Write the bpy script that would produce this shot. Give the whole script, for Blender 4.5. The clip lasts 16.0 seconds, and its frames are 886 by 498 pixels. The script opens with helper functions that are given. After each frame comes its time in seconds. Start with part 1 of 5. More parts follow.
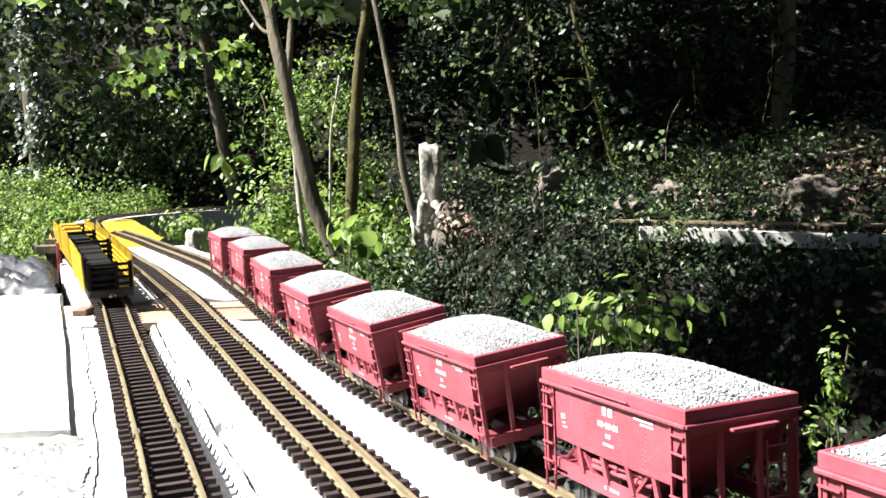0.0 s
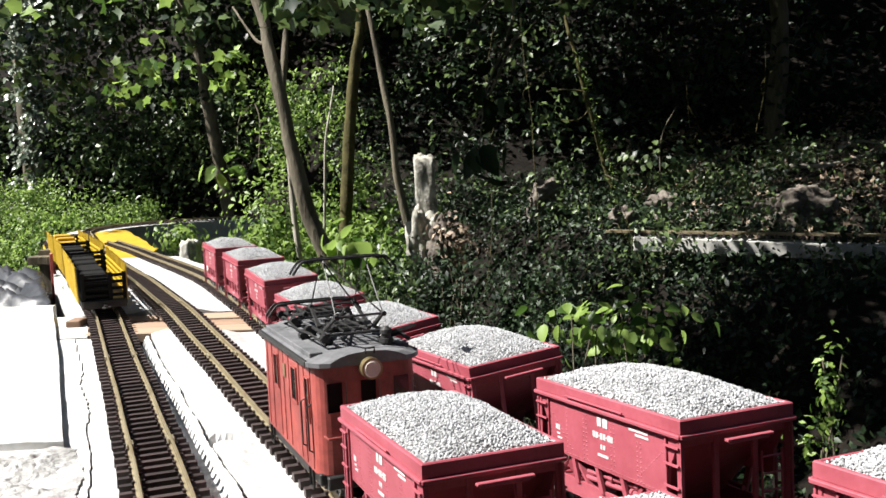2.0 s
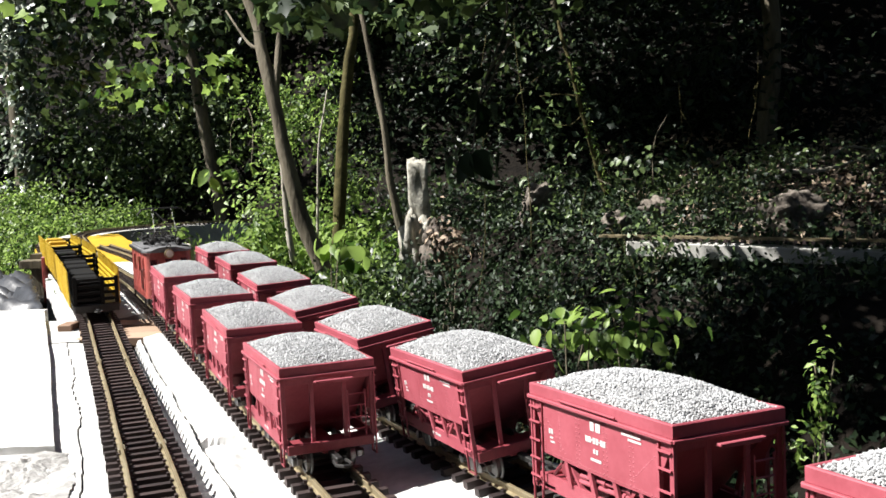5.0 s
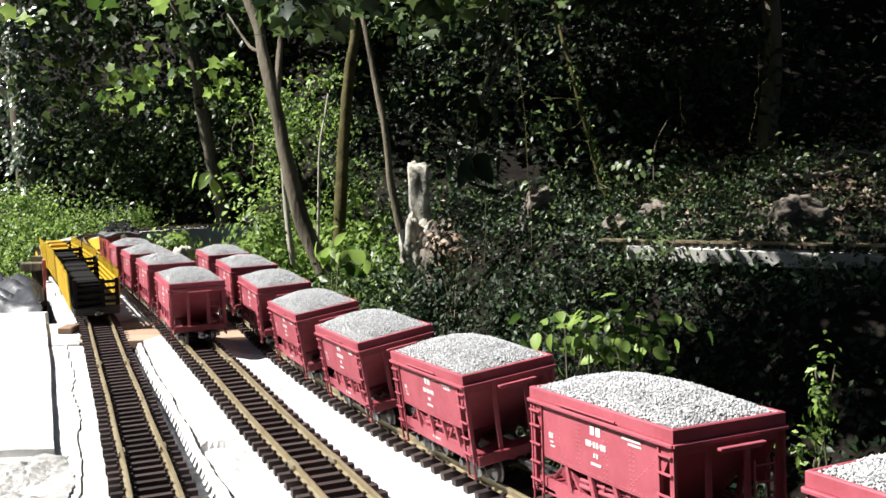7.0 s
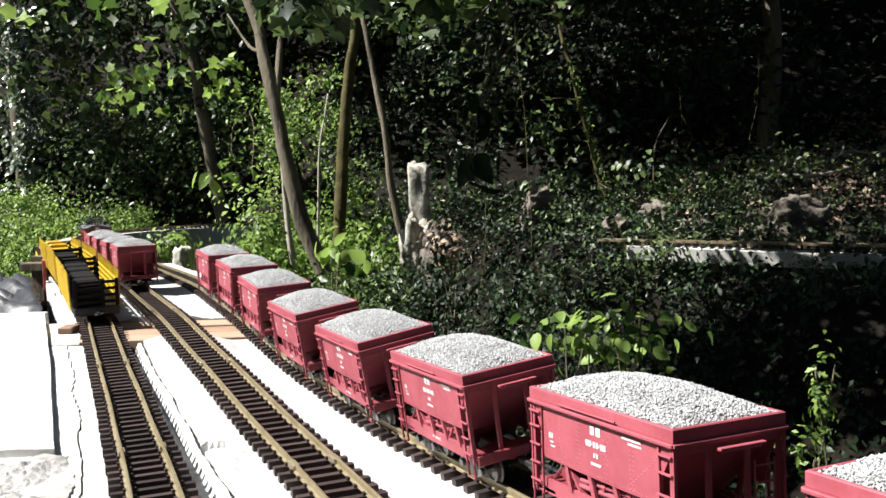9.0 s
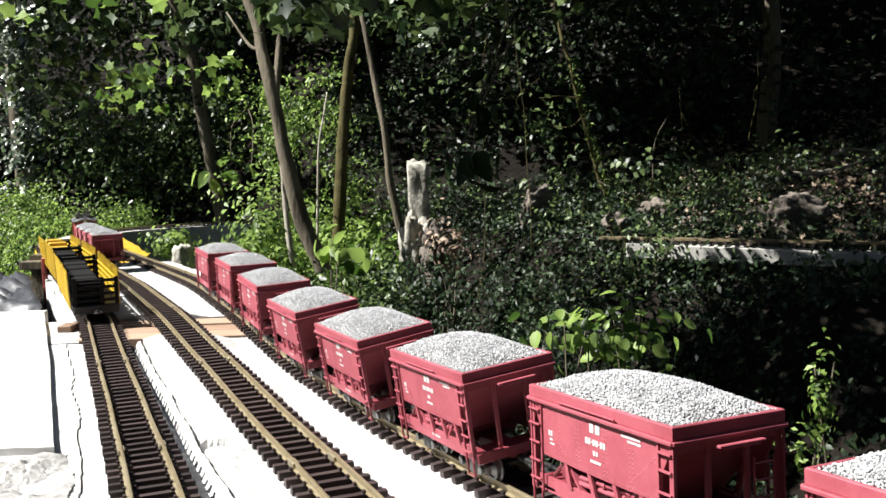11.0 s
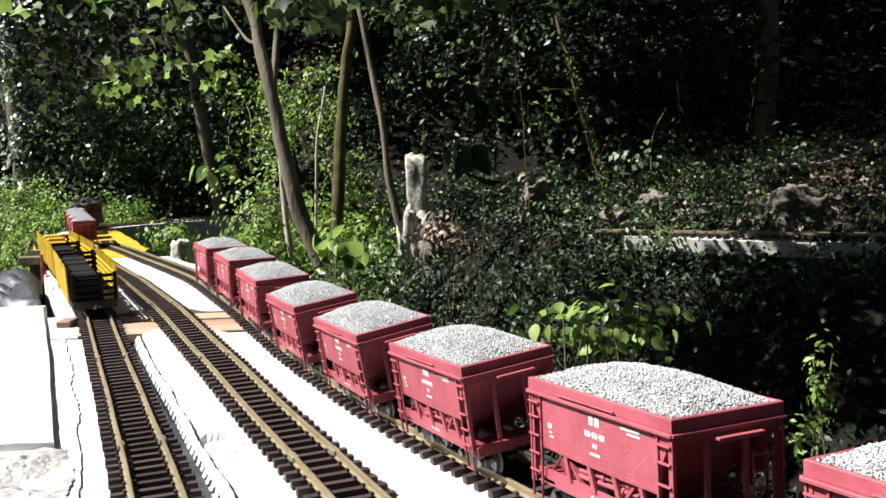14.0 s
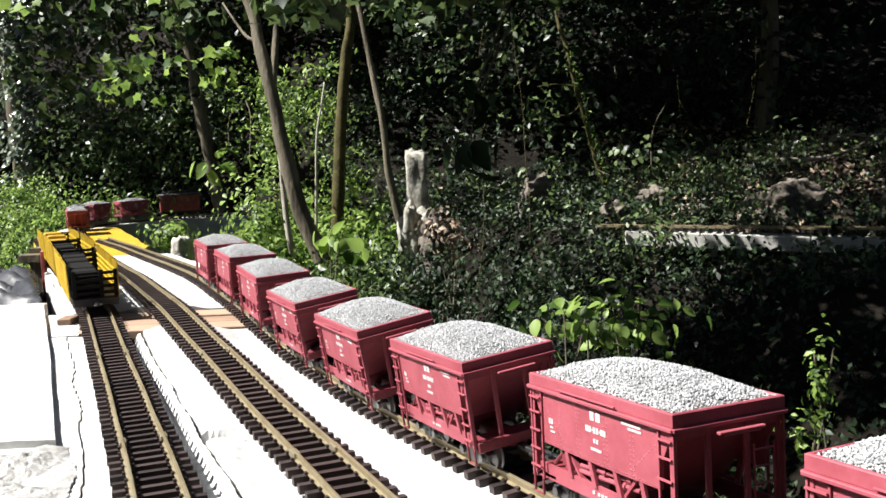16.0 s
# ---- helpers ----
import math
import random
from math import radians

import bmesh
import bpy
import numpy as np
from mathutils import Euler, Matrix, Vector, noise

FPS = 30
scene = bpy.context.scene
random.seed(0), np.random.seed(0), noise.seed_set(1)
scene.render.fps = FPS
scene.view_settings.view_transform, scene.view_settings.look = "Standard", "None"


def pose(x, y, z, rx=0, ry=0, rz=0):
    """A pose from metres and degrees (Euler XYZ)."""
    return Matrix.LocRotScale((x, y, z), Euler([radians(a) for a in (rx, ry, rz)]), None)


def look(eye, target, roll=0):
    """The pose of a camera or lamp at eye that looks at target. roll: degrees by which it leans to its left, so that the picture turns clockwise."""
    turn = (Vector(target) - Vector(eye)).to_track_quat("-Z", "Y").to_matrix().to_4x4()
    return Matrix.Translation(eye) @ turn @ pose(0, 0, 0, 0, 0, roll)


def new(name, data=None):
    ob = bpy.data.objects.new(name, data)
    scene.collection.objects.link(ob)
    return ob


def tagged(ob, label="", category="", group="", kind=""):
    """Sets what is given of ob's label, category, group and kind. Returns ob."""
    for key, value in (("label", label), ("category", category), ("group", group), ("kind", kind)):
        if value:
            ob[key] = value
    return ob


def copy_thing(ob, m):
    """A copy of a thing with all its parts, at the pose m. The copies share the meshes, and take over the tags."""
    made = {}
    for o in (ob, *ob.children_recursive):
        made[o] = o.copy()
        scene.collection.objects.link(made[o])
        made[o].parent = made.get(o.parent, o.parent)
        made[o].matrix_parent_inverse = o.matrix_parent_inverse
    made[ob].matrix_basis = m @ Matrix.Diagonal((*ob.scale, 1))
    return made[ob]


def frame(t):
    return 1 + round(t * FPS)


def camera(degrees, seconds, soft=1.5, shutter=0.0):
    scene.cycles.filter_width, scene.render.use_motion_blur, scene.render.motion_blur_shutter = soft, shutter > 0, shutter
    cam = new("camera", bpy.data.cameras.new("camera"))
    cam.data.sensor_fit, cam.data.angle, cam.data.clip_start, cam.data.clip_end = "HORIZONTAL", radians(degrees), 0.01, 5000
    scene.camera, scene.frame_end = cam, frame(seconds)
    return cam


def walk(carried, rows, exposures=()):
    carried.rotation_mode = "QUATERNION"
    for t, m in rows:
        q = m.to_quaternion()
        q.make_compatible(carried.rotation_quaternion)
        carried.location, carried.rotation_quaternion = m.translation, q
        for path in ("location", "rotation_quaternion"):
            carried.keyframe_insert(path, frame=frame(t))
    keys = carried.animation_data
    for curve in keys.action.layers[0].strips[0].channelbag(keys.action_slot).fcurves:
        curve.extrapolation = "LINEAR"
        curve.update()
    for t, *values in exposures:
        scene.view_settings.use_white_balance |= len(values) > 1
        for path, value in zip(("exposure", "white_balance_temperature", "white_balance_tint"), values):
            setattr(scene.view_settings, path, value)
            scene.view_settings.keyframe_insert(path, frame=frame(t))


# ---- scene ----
# Camera: stands on the layout beside the tracks and only turns a little.
cam = camera(50.0, 16.0, soft=1.6)
EYE = (0.0, 0.0, 0.3125)
TURNS = [(0.0, 83.87, 2.176, 0.565), (0.5, 83.981, 2.143, 0.595), (1.0, 84.728, 1.95, 0.595), (1.5, 84.641, 2.225, 0.39),
         (2.0, 84.49, 2.209, 0.231), (2.5, 84.584, 2.195, 0.097), (3.0, 84.457, 2.297, -0.011), (3.5, 84.616, 2.166, -0.085),
         (4.0, 84.661, 2.146, -0.147), (5.2, 84.76, 2.06, -0.18), (6.5, 84.866, 1.949, -0.176), (7.0, 84.961, 1.923, -0.126),
         (7.5, 84.996, 1.90, -0.127), (8.0, 85.013, 1.922, -0.126), (8.5, 85.013, 1.921, -0.125), (9.0, 84.962, 1.936, -0.131),
         (10.2, 84.88, 1.98, -0.16), (11.5, 84.799, 2.016, -0.188), (12.0, 84.764, 2.065, -0.194), (12.5, 84.767, 2.043, -0.187),
         (13.0, 84.59, 2.117, -0.235), (13.5, 84.556, 2.174, -0.248), (14.0, 84.449, 2.25, -0.278), (14.5, 84.453, 2.2, -0.302),
         (15.0, 84.367, 2.35, -0.277), (15.5, 84.132, 2.5, -0.293), (16.0, 84.198, 2.5, -0.28)]
walk(cam, [(t, pose(*EYE, rx, ry, rz)) for t, rx, ry, rz in TURNS], [(0.0, 2.1), (0.5, 1.85), (1.0, 1.6), (1.5, 1.5), (16.0, 1.5)])

# Light: a clear sky and a low sun from beyond the tarpaulin side.
SUN_ELEV, SUN_AZ = 49.0, 186.0  # azimuth counted from +x towards +y
world = bpy.data.worlds.new("world")
scene.world = world
world.use_nodes = True
sky = world.node_tree.nodes.new("ShaderNodeTexSky")
sky.sky_type, sky.sun_disc = "NISHITA", False
sky.sun_elevation, sky.sun_rotation = radians(SUN_ELEV), radians(90 - SUN_AZ)
world.node_tree.links.new(sky.outputs[0], world.node_tree.nodes["Background"].inputs[0])
world.node_tree.nodes["Background"].inputs[1].default_value = 0.028
sun_data = bpy.data.lights.new("sun", "SUN")
sun_data.energy, sun_data.angle, sun_data.color = 5.0, radians(0.5), (1.0, 0.975, 0.94)
sun = new("sun", sun_data)
sun_dir = Vector((math.cos(radians(SUN_AZ)) * math.cos(radians(SUN_ELEV)), math.sin(radians(SUN_AZ)) * math.cos(radians(SUN_ELEV)), math.sin(radians(SUN_ELEV))))
sun.matrix_world = look(sun_dir * 30, (0, 0, 0))


# ---- materials ----
def material(name, dark, light, rough=0.7, metal=0.0, grain=40.0, blotch=6.0, bump=0.3, dist=0.002, spec=0.5, per=None, stretch=(1, 1, 1), amount=0.5, coat=0.0, translucent=0.0):
    """Two-scale noise between two colours, with relief; per: 'object' or 'island' adds a random tone to each piece."""
    m = bpy.data.materials.new(name)
    m.use_nodes = True
    nt = m.node_tree
    N, L = nt.nodes, nt.links
    bsdf = N["Principled BSDF"]
    co = N.new("ShaderNodeTexCoord")
    mp = N.new("ShaderNodeMapping")
    mp.inputs["Scale"].default_value = stretch
    L.new(co.outputs["Object"], mp.inputs[0])
    a, b = N.new("ShaderNodeTexNoise"), N.new("ShaderNodeTexNoise")
    for n, s, d in ((a, grain, 6), (b, blotch, 4)):
        n.inputs["Scale"].default_value, n.inputs["Detail"].default_value, n.inputs["Roughness"].default_value = s, d, 0.65
        L.new(mp.outputs[0], n.inputs["Vector"])
    mix = N.new("ShaderNodeMath")
    mix.operation = "MULTIPLY_ADD"
    L.new(a.outputs[0], mix.inputs[0])
    mix.inputs[1].default_value = amount
    L.new(b.outputs[0], mix.inputs[2])
    fac = mix.outputs[0]
    if per:
        src = N.new("ShaderNodeObjectInfo").outputs["Random"] if per == "object" else N.new("ShaderNodeNewGeometry").outputs["Random Per Island"]
        add = N.new("ShaderNodeMath")
        add.operation = "MULTIPLY_ADD"
        L.new(src, add.inputs[0])
        add.inputs[1].default_value = 0.7 if per == "object" else 1.0
        L.new(fac, add.inputs[2])
        sub = N.new("ShaderNodeMath")
        sub.operation = "SUBTRACT"
        L.new(add.outputs[0], sub.inputs[0])
        sub.inputs[1].default_value = 0.35 if per == "object" else 0.5
        fac = sub.outputs[0]
    ramp = N.new("ShaderNodeValToRGB")
    ramp.color_ramp.elements[0].position, ramp.color_ramp.elements[1].position = 0.35 + amount * 0.3, 0.65 + amount * 0.6
    ramp.color_ramp.elements[0].color, ramp.color_ramp.elements[1].color = (*dark, 1), (*light, 1)
    L.new(fac, ramp.inputs[0])
    L.new(ramp.outputs[0], bsdf.inputs["Base Color"])
    bsdf.inputs["Roughness"].default_value, bsdf.inputs["Metallic"].default_value = rough, metal
    bsdf.inputs["Specular IOR Level"].default_value = spec
    bsdf.inputs["Coat Weight"].default_value = coat
    if bump:
        bp = N.new("ShaderNodeBump")
        bp.inputs["Strength"].default_value, bp.inputs["Distance"].default_value = bump, dist
        L.new(mix.outputs[0], bp.inputs["Height"])
        L.new(bp.outputs[0], bsdf.inputs["Normal"])
    if translucent:
        tr, ms = N.new("ShaderNodeBsdfTranslucent"), N.new("ShaderNodeMixShader")
        L.new(ramp.outputs[0], tr.inputs["Color"])
        ms.inputs[0].default_value = translucent
        L.new(bsdf.outputs[0], ms.inputs[1])
        L.new(tr.outputs[0], ms.inputs[2])
        L.new(ms.outputs[0], N["Material Output"].inputs["Surface"])
    return m


WHITE = material("white_masonry_paint", (0.33, 0.323, 0.307), (0.53, 0.53, 0.52), 0.85, grain=90, blotch=9, bump=0.5, dist=0.003, spec=0.2)
ROUGH_WHITE = material("rough_white_mortar", (0.20, 0.193, 0.18), (0.44, 0.435, 0.42), 0.9, grain=140, blotch=22, bump=0.9, dist=0.006, spec=0.2)
CONCRETE = material("grey_concrete", (0.29, 0.285, 0.262), (0.48, 0.47, 0.435), 0.9, grain=60, blotch=5, bump=0.4, spec=0.2)
UNSEEN_BOARD = material("unseen_dark_decking", (0.018, 0.015, 0.012), (0.05, 0.043, 0.035), 0.9, grain=40, blotch=5, bump=0.6, dist=0.003, spec=0.2, stretch=(4, 0.3, 1))
TIE_SHADOW = material("tie_gap_shadow", (0.00744, 0.0062, 0.00558), (0.031, 0.0248, 0.02046), 0.95, grain=150, blotch=20, bump=0.8, dist=0.003, spec=0.2)
TIE = material("brown_plastic_tie", (0.0186, 0.01178, 0.01178), (0.04464, 0.02976, 0.0279), 0.55, grain=160, blotch=30, bump=0.3, dist=0.0006, per="object", stretch=(1, 0.2, 1))
BRASS = material("weathered_brass_rail", (0.248, 0.1922, 0.1054), (0.4092, 0.3472, 0.2232), 0.4, 0.6, grain=220, blotch=25, bump=0.15, dist=0.0004)
JOINER = material("bright_rail_joiner", (0.341, 0.279, 0.155), (0.527, 0.4836, 0.372), 0.35, 0.7, grain=200, bump=0.1, dist=0.0003)
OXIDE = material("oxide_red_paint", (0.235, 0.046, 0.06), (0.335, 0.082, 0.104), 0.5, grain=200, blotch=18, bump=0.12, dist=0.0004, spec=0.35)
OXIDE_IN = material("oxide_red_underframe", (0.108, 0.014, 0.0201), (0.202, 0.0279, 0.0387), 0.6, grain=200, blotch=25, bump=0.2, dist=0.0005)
LETTER = material("white_lettering", (0.434, 0.4216, 0.4092), (0.527, 0.5208, 0.5084), 0.6, grain=300, bump=0.0)
GRAVEL = material("pale_grey_gravel", (0.29, 0.293, 0.296), (0.45, 0.455, 0.46), 0.85, grain=300, blotch=60, bump=0.5, dist=0.0008, spec=0.25, per="island")
# mound under the stones, coloured darker to hold the shade in their gaps
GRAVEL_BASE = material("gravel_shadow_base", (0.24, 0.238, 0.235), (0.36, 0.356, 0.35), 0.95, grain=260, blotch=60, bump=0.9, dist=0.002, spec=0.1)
STEEL = material("grey_steel_wheel", (0.0868, 0.0868, 0.0868), (0.2604, 0.2604, 0.2542), 0.4, 0.8, grain=160, bump=0.1, dist=0.0003)
IRON = material("black_iron", (0.00744, 0.00744, 0.00744), (0.031, 0.02914, 0.0279), 0.5, 0.3, grain=140, blotch=20, bump=0.25, dist=0.0005)
LOCO_RED = material("orange_red_cab_paint", (0.13, 0.024, 0.021), (0.36, 0.076, 0.062), 0.5, grain=90, blotch=30, bump=0.12, dist=0.0005)
ROOF_GREY = material("grey_canvas_roof", (0.05, 0.051, 0.054), (0.15, 0.149, 0.153), 0.7, grain=180, blotch=18, bump=0.3, dist=0.0006)
DARK_GLASS = material("dark_window_glass", (0.00496, 0.00496, 0.00496), (0.0124, 0.0124, 0.0124), 0.08, grain=20, bump=0.0, spec=0.6)
LENS = material("cream_lamp_lens", (0.5, 0.41, 0.34), (0.68, 0.6, 0.52), 0.25, grain=60, bump=0.05, dist=0.0003, coat=0.5)
BRASS_TRIM = material("dull_brass_fitting", (0.186, 0.1364, 0.062), (0.372, 0.2976, 0.1612), 0.4, 0.7, grain=200, bump=0.1, dist=0.0003)
YELLOW = material("yellow_paint", (0.3844, 0.2232, 0.0093), (0.496, 0.3224, 0.0186), 0.55, grain=120, blotch=10, bump=0.2, dist=0.0008)
YELLOW_SLAT = material("yellow_slat_paint", (0.3844, 0.2356, 0.0062), (0.5084, 0.3472, 0.0186), 0.5, grain=160, blotch=20, bump=0.2, dist=0.0004, per="object")
PLANK = material("bare_pine_plank", (0.186, 0.1116, 0.0682), (0.341, 0.2356, 0.1612), 0.75, grain=60, blotch=12, bump=0.3, dist=0.001, per="object", stretch=(0.12, 1, 1))
TARP = material("black_tarpaulin", (0.010, 0.0105, 0.012), (0.034, 0.035, 0.039), 0.4, grain=60, blotch=8, bump=0.4, dist=0.004)
BLACK = material("dull_black_paint", (0.003, 0.003, 0.003), (0.010, 0.0096, 0.009), 0.8, grain=120, blotch=20, bump=0.3, dist=0.0006, spec=0.15)
# near-black soil: the wood's deep shade is put into its colour
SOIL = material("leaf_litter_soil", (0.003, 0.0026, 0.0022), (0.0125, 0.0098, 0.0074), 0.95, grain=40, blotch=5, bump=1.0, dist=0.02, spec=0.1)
BARK = material("grey_brown_bark", (0.04, 0.034, 0.024), (0.19, 0.165, 0.12), 0.9, grain=50, blotch=11, bump=1.0, dist=0.012, spec=0.15, stretch=(1, 1, 0.25))
PALE_BARK = material("pale_vine_bark", (0.18, 0.16, 0.125), (0.44, 0.41, 0.34), 0.9, grain=70, blotch=16, bump=0.8, dist=0.004, spec=0.15, stretch=(1, 1, 0.25))
MOSS_BARK = material("mossy_bark", (0.031, 0.0279, 0.0124), (0.0992, 0.0868, 0.0372), 0.95, grain=90, blotch=16, bump=0.9, dist=0.006, spec=0.1)
STONE = material("pale_weathered_stone", (0.10, 0.092, 0.072), (0.54, 0.52, 0.45), 0.95, grain=50, blotch=14, bump=0.9, dist=0.008, spec=0.15)
ROCK = material("brown_grey_rock", (0.05, 0.043, 0.036), (0.2, 0.172, 0.145), 0.95, grain=40, blotch=10, bump=0.9, dist=0.01, spec=0.15)
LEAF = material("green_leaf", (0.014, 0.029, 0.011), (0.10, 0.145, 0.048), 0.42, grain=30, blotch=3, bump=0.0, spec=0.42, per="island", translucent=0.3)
# yellow-green leaf, lightened so its colour carries the sun on lit masses
LEAF_BRIGHT = material("sunlit_yellow_green_leaf", (0.05, 0.10, 0.018), (0.28, 0.40, 0.095), 0.45, grain=30, blotch=3, bump=0.0, spec=0.42, per="island", translucent=0.5)
# dark leaf of ivy; its colour also holds the shade of undergrowth and wood
LEAF_DARK = material("dark_ivy_and_shaded_leaf", (0.006, 0.0135, 0.006), (0.030, 0.052, 0.021), 0.5, grain=30, blotch=3, bump=0.0, spec=0.3, per="island", translucent=0.2)
# green taken nearly to black: the shade over these leaves is in the colour
VINE = material("matt_shaded_vine_leaf", (0.004, 0.010, 0.003), (0.009, 0.020, 0.005), 0.7, grain=30, blotch=3, bump=0.0, per="island", spec=0.1, translucent=0.15)
# glossy leaf with a pale base colour that stands in for sun glints
IVY = material("glossy_glint_ivy_leaf", (0.05, 0.075, 0.045), (0.20, 0.23, 0.17), 0.28, grain=30, blotch=3, bump=0.0, per="island", translucent=0.15)
LEAF_DRY = material("dry_brown_leaf", (0.06, 0.038, 0.026), (0.33, 0.245, 0.17), 0.7, grain=30, blotch=3, bump=0.0, per="island", translucent=0.15)


# ---- mesh helpers ----
def part(name, bm, mat, parent=None, label="", smooth=False):
    """Links a bmesh as one mesh object, under a thing or a part."""
    me = bpy.data.meshes.new(name)
    bmesh.ops.recalc_face_normals(bm, faces=bm.faces)
    bm.to_mesh(me)
    bm.free()
    me.materials.append(mat)
    if smooth:
        me.polygons.foreach_set("use_smooth", [True] * len(me.polygons))
    ob = new(name, me)
    ob.parent = parent
    if label:
        tagged(ob, label)
    return ob


def share(name, me, parent, m):
    """One more piece on a mesh that others use."""
    ob = new(name, me)
    ob.parent = parent
    ob.matrix_basis = m
    return ob


def thing(name, m, label, category, group=""):
    ob = new(name)
    ob.empty_display_size = 0.02
    ob.matrix_basis = m
    return tagged(ob, label, category, group)


def box(bm, lo, hi, bevel=0.0, m=None):
    """A box between two corners, with optionally rounded edges."""
    vs = [bm.verts.new((x, y, z)) for x in (lo[0], hi[0]) for y in (lo[1], hi[1]) for z in (lo[2], hi[2])]
    fs = [bm.faces.new([vs[i] for i in f]) for f in ((0, 1, 3, 2), (4, 6, 7, 5), (0, 4, 5, 1), (2, 3, 7, 6), (0, 2, 6, 4), (1, 5, 7, 3))]
    if bevel:
        es = list({e for f in fs for e in f.edges})
        r = bmesh.ops.bevel(bm, geom=es, offset=bevel, segments=1, affect="EDGES")
        vs = list({v for f in r["faces"] for v in f.verts} | {v for v in vs if v.is_valid})
    if m:
        bmesh.ops.transform(bm, matrix=m, verts=vs)
    return vs


def prism(bm, outline, a, b, axis=1):
    """A flat outline (pairs) drawn out from a to b along one axis."""
    def at(p, q):
        c = list(p)
        c.insert(axis, q)
        return bm.verts.new(c)
    lo, hi = [at(p, a) for p in outline], [at(p, b) for p in outline]
    n = len(outline)
    bm.faces.new(lo), bm.faces.new(hi[::-1])
    for i in range(n):
        bm.faces.new((lo[i], hi[i], hi[(i + 1) % n], lo[(i + 1) % n]))
    return lo + hi


def tube(bm, pts, radii, sides=8, cap=True, wobble=0.0):
    """A round bar through points, with a radius at each."""
    pts = [Vector(p) for p in pts]
    if not hasattr(radii, "__len__"):
        radii = [radii] * len(pts)
    rings, up = [], None
    for i, p in enumerate(pts):
        t = (pts[min(i + 1, len(pts) - 1)] - pts[max(i - 1, 0)]).normalized()
        if up is None:
            up = t.orthogonal().normalized()
        u = (up - t * up.dot(t)).normalized()
        up, w = u, t.cross(u)
        ring = []
        for k in range(sides):
            a = 2 * math.pi * k / sides
            r = radii[i] * (1 + wobble * noise.noise(p * 9 + Vector((math.cos(a), math.sin(a), 0))))
            ring.append(bm.verts.new(p + (u * math.cos(a) + w * math.sin(a)) * r))
        rings.append(ring)
    for a, b in zip(rings, rings[1:]):
        for k in range(sides):
            bm.faces.new((a[k], a[(k + 1) % sides], b[(k + 1) % sides], b[k]))
    if cap:
        bm.faces.new(rings[0][::-1]), bm.faces.new(rings[-1])


def bow(pts, n=6):
    """Smooth points through a rough line (Catmull-Rom)."""
    P = [Vector(p) for p in pts]
    P = [2 * P[0] - P[1], *P, 2 * P[-1] - P[-2]]
    out = []
    for a, b, c, d in zip(P, P[1:], P[2:], P[3:]):
        for k in range(n):
            t = k / n
            out.append(0.5 * (2 * b + (c - a) * t + (2 * a - 5 * b + 4 * c - d) * t * t + (3 * b - a - 3 * c + d) * t ** 3))
    out.append(P[-2])
    return out


# ---- lie of the tracks ----
KNOT_Y = (-3, 0.3, 0.55, 0.9, 1.2, 1.6, 2.0, 2.6, 3.3, 4.2, 5.2, 8)
KNOT_Z = (0.04, 0.035, 0.026, 0.011, -0.001, -0.006, 0.006, 0.015, 0.0, -0.018, -0.006, 0.0)
_fy = np.linspace(-3, 8, 1101)
_fz = np.convolve(np.pad(np.interp(_fy, KNOT_Y, KNOT_Z), 12, mode="edge"), np.ones(25) / 25, mode="valid")


def rail_z(y):
    return float(np.interp(y, _fy, _fz))


def lean(y):
    """Cant of the outer track in degrees, its far side up."""
    return float(np.interp(y, (0.3, 0.7, 0.96, 1.22, 1.5, 1.77, 2.04, 2.4), (-1, -1, 5.5, 8.5, 8, 2.7, 0.4, 0)))


class Line:
    """A track's centre line with lengths along it."""

    def __init__(self, pts, canted=False, dz=((0, 1), (0, 0))):
        p = bow([(x, y, 0) for x, y in pts], 24)
        self.p = np.array([(v.x, v.y) for v in p])
        self.s = np.r_[0, np.cumsum(np.linalg.norm(np.diff(self.p, axis=0), axis=1))]
        self.canted, self.length, self.dz = canted, float(self.s[-1]), dz

    def xy(self, s):
        return np.array((np.interp(s, self.s, self.p[:, 0]), np.interp(s, self.s, self.p[:, 1])))

    def near_y(self, y):
        """Length at which the line first passes y."""
        return float(self.s[np.argmax(self.p[:, 1] >= y)])

    def x_at(self, y):
        return float(self.xy(self.near_y(y))[0])

    def z(self, y):
        return rail_z(y) + float(np.interp(y, *self.dz))

    def place(self, s, base=0.03):
        a, b = self.xy(s - base), self.xy(s + base)
        c = self.xy(s)
        za, zb = self.z(a[1]), self.z(b[1])
        yaw, pitch = math.atan2(b[1] - a[1], b[0] - a[0]), math.atan2(zb - za, float(np.linalg.norm(b - a)))
        m = Matrix.Translation((c[0], c[1], self.z(c[1]))) @ Matrix.Rotation(yaw, 4, "Z") @ Matrix.Rotation(-pitch, 4, "Y")
        return m @ Matrix.Rotation(radians(-lean(c[1])), 4, "X") if self.canted else m


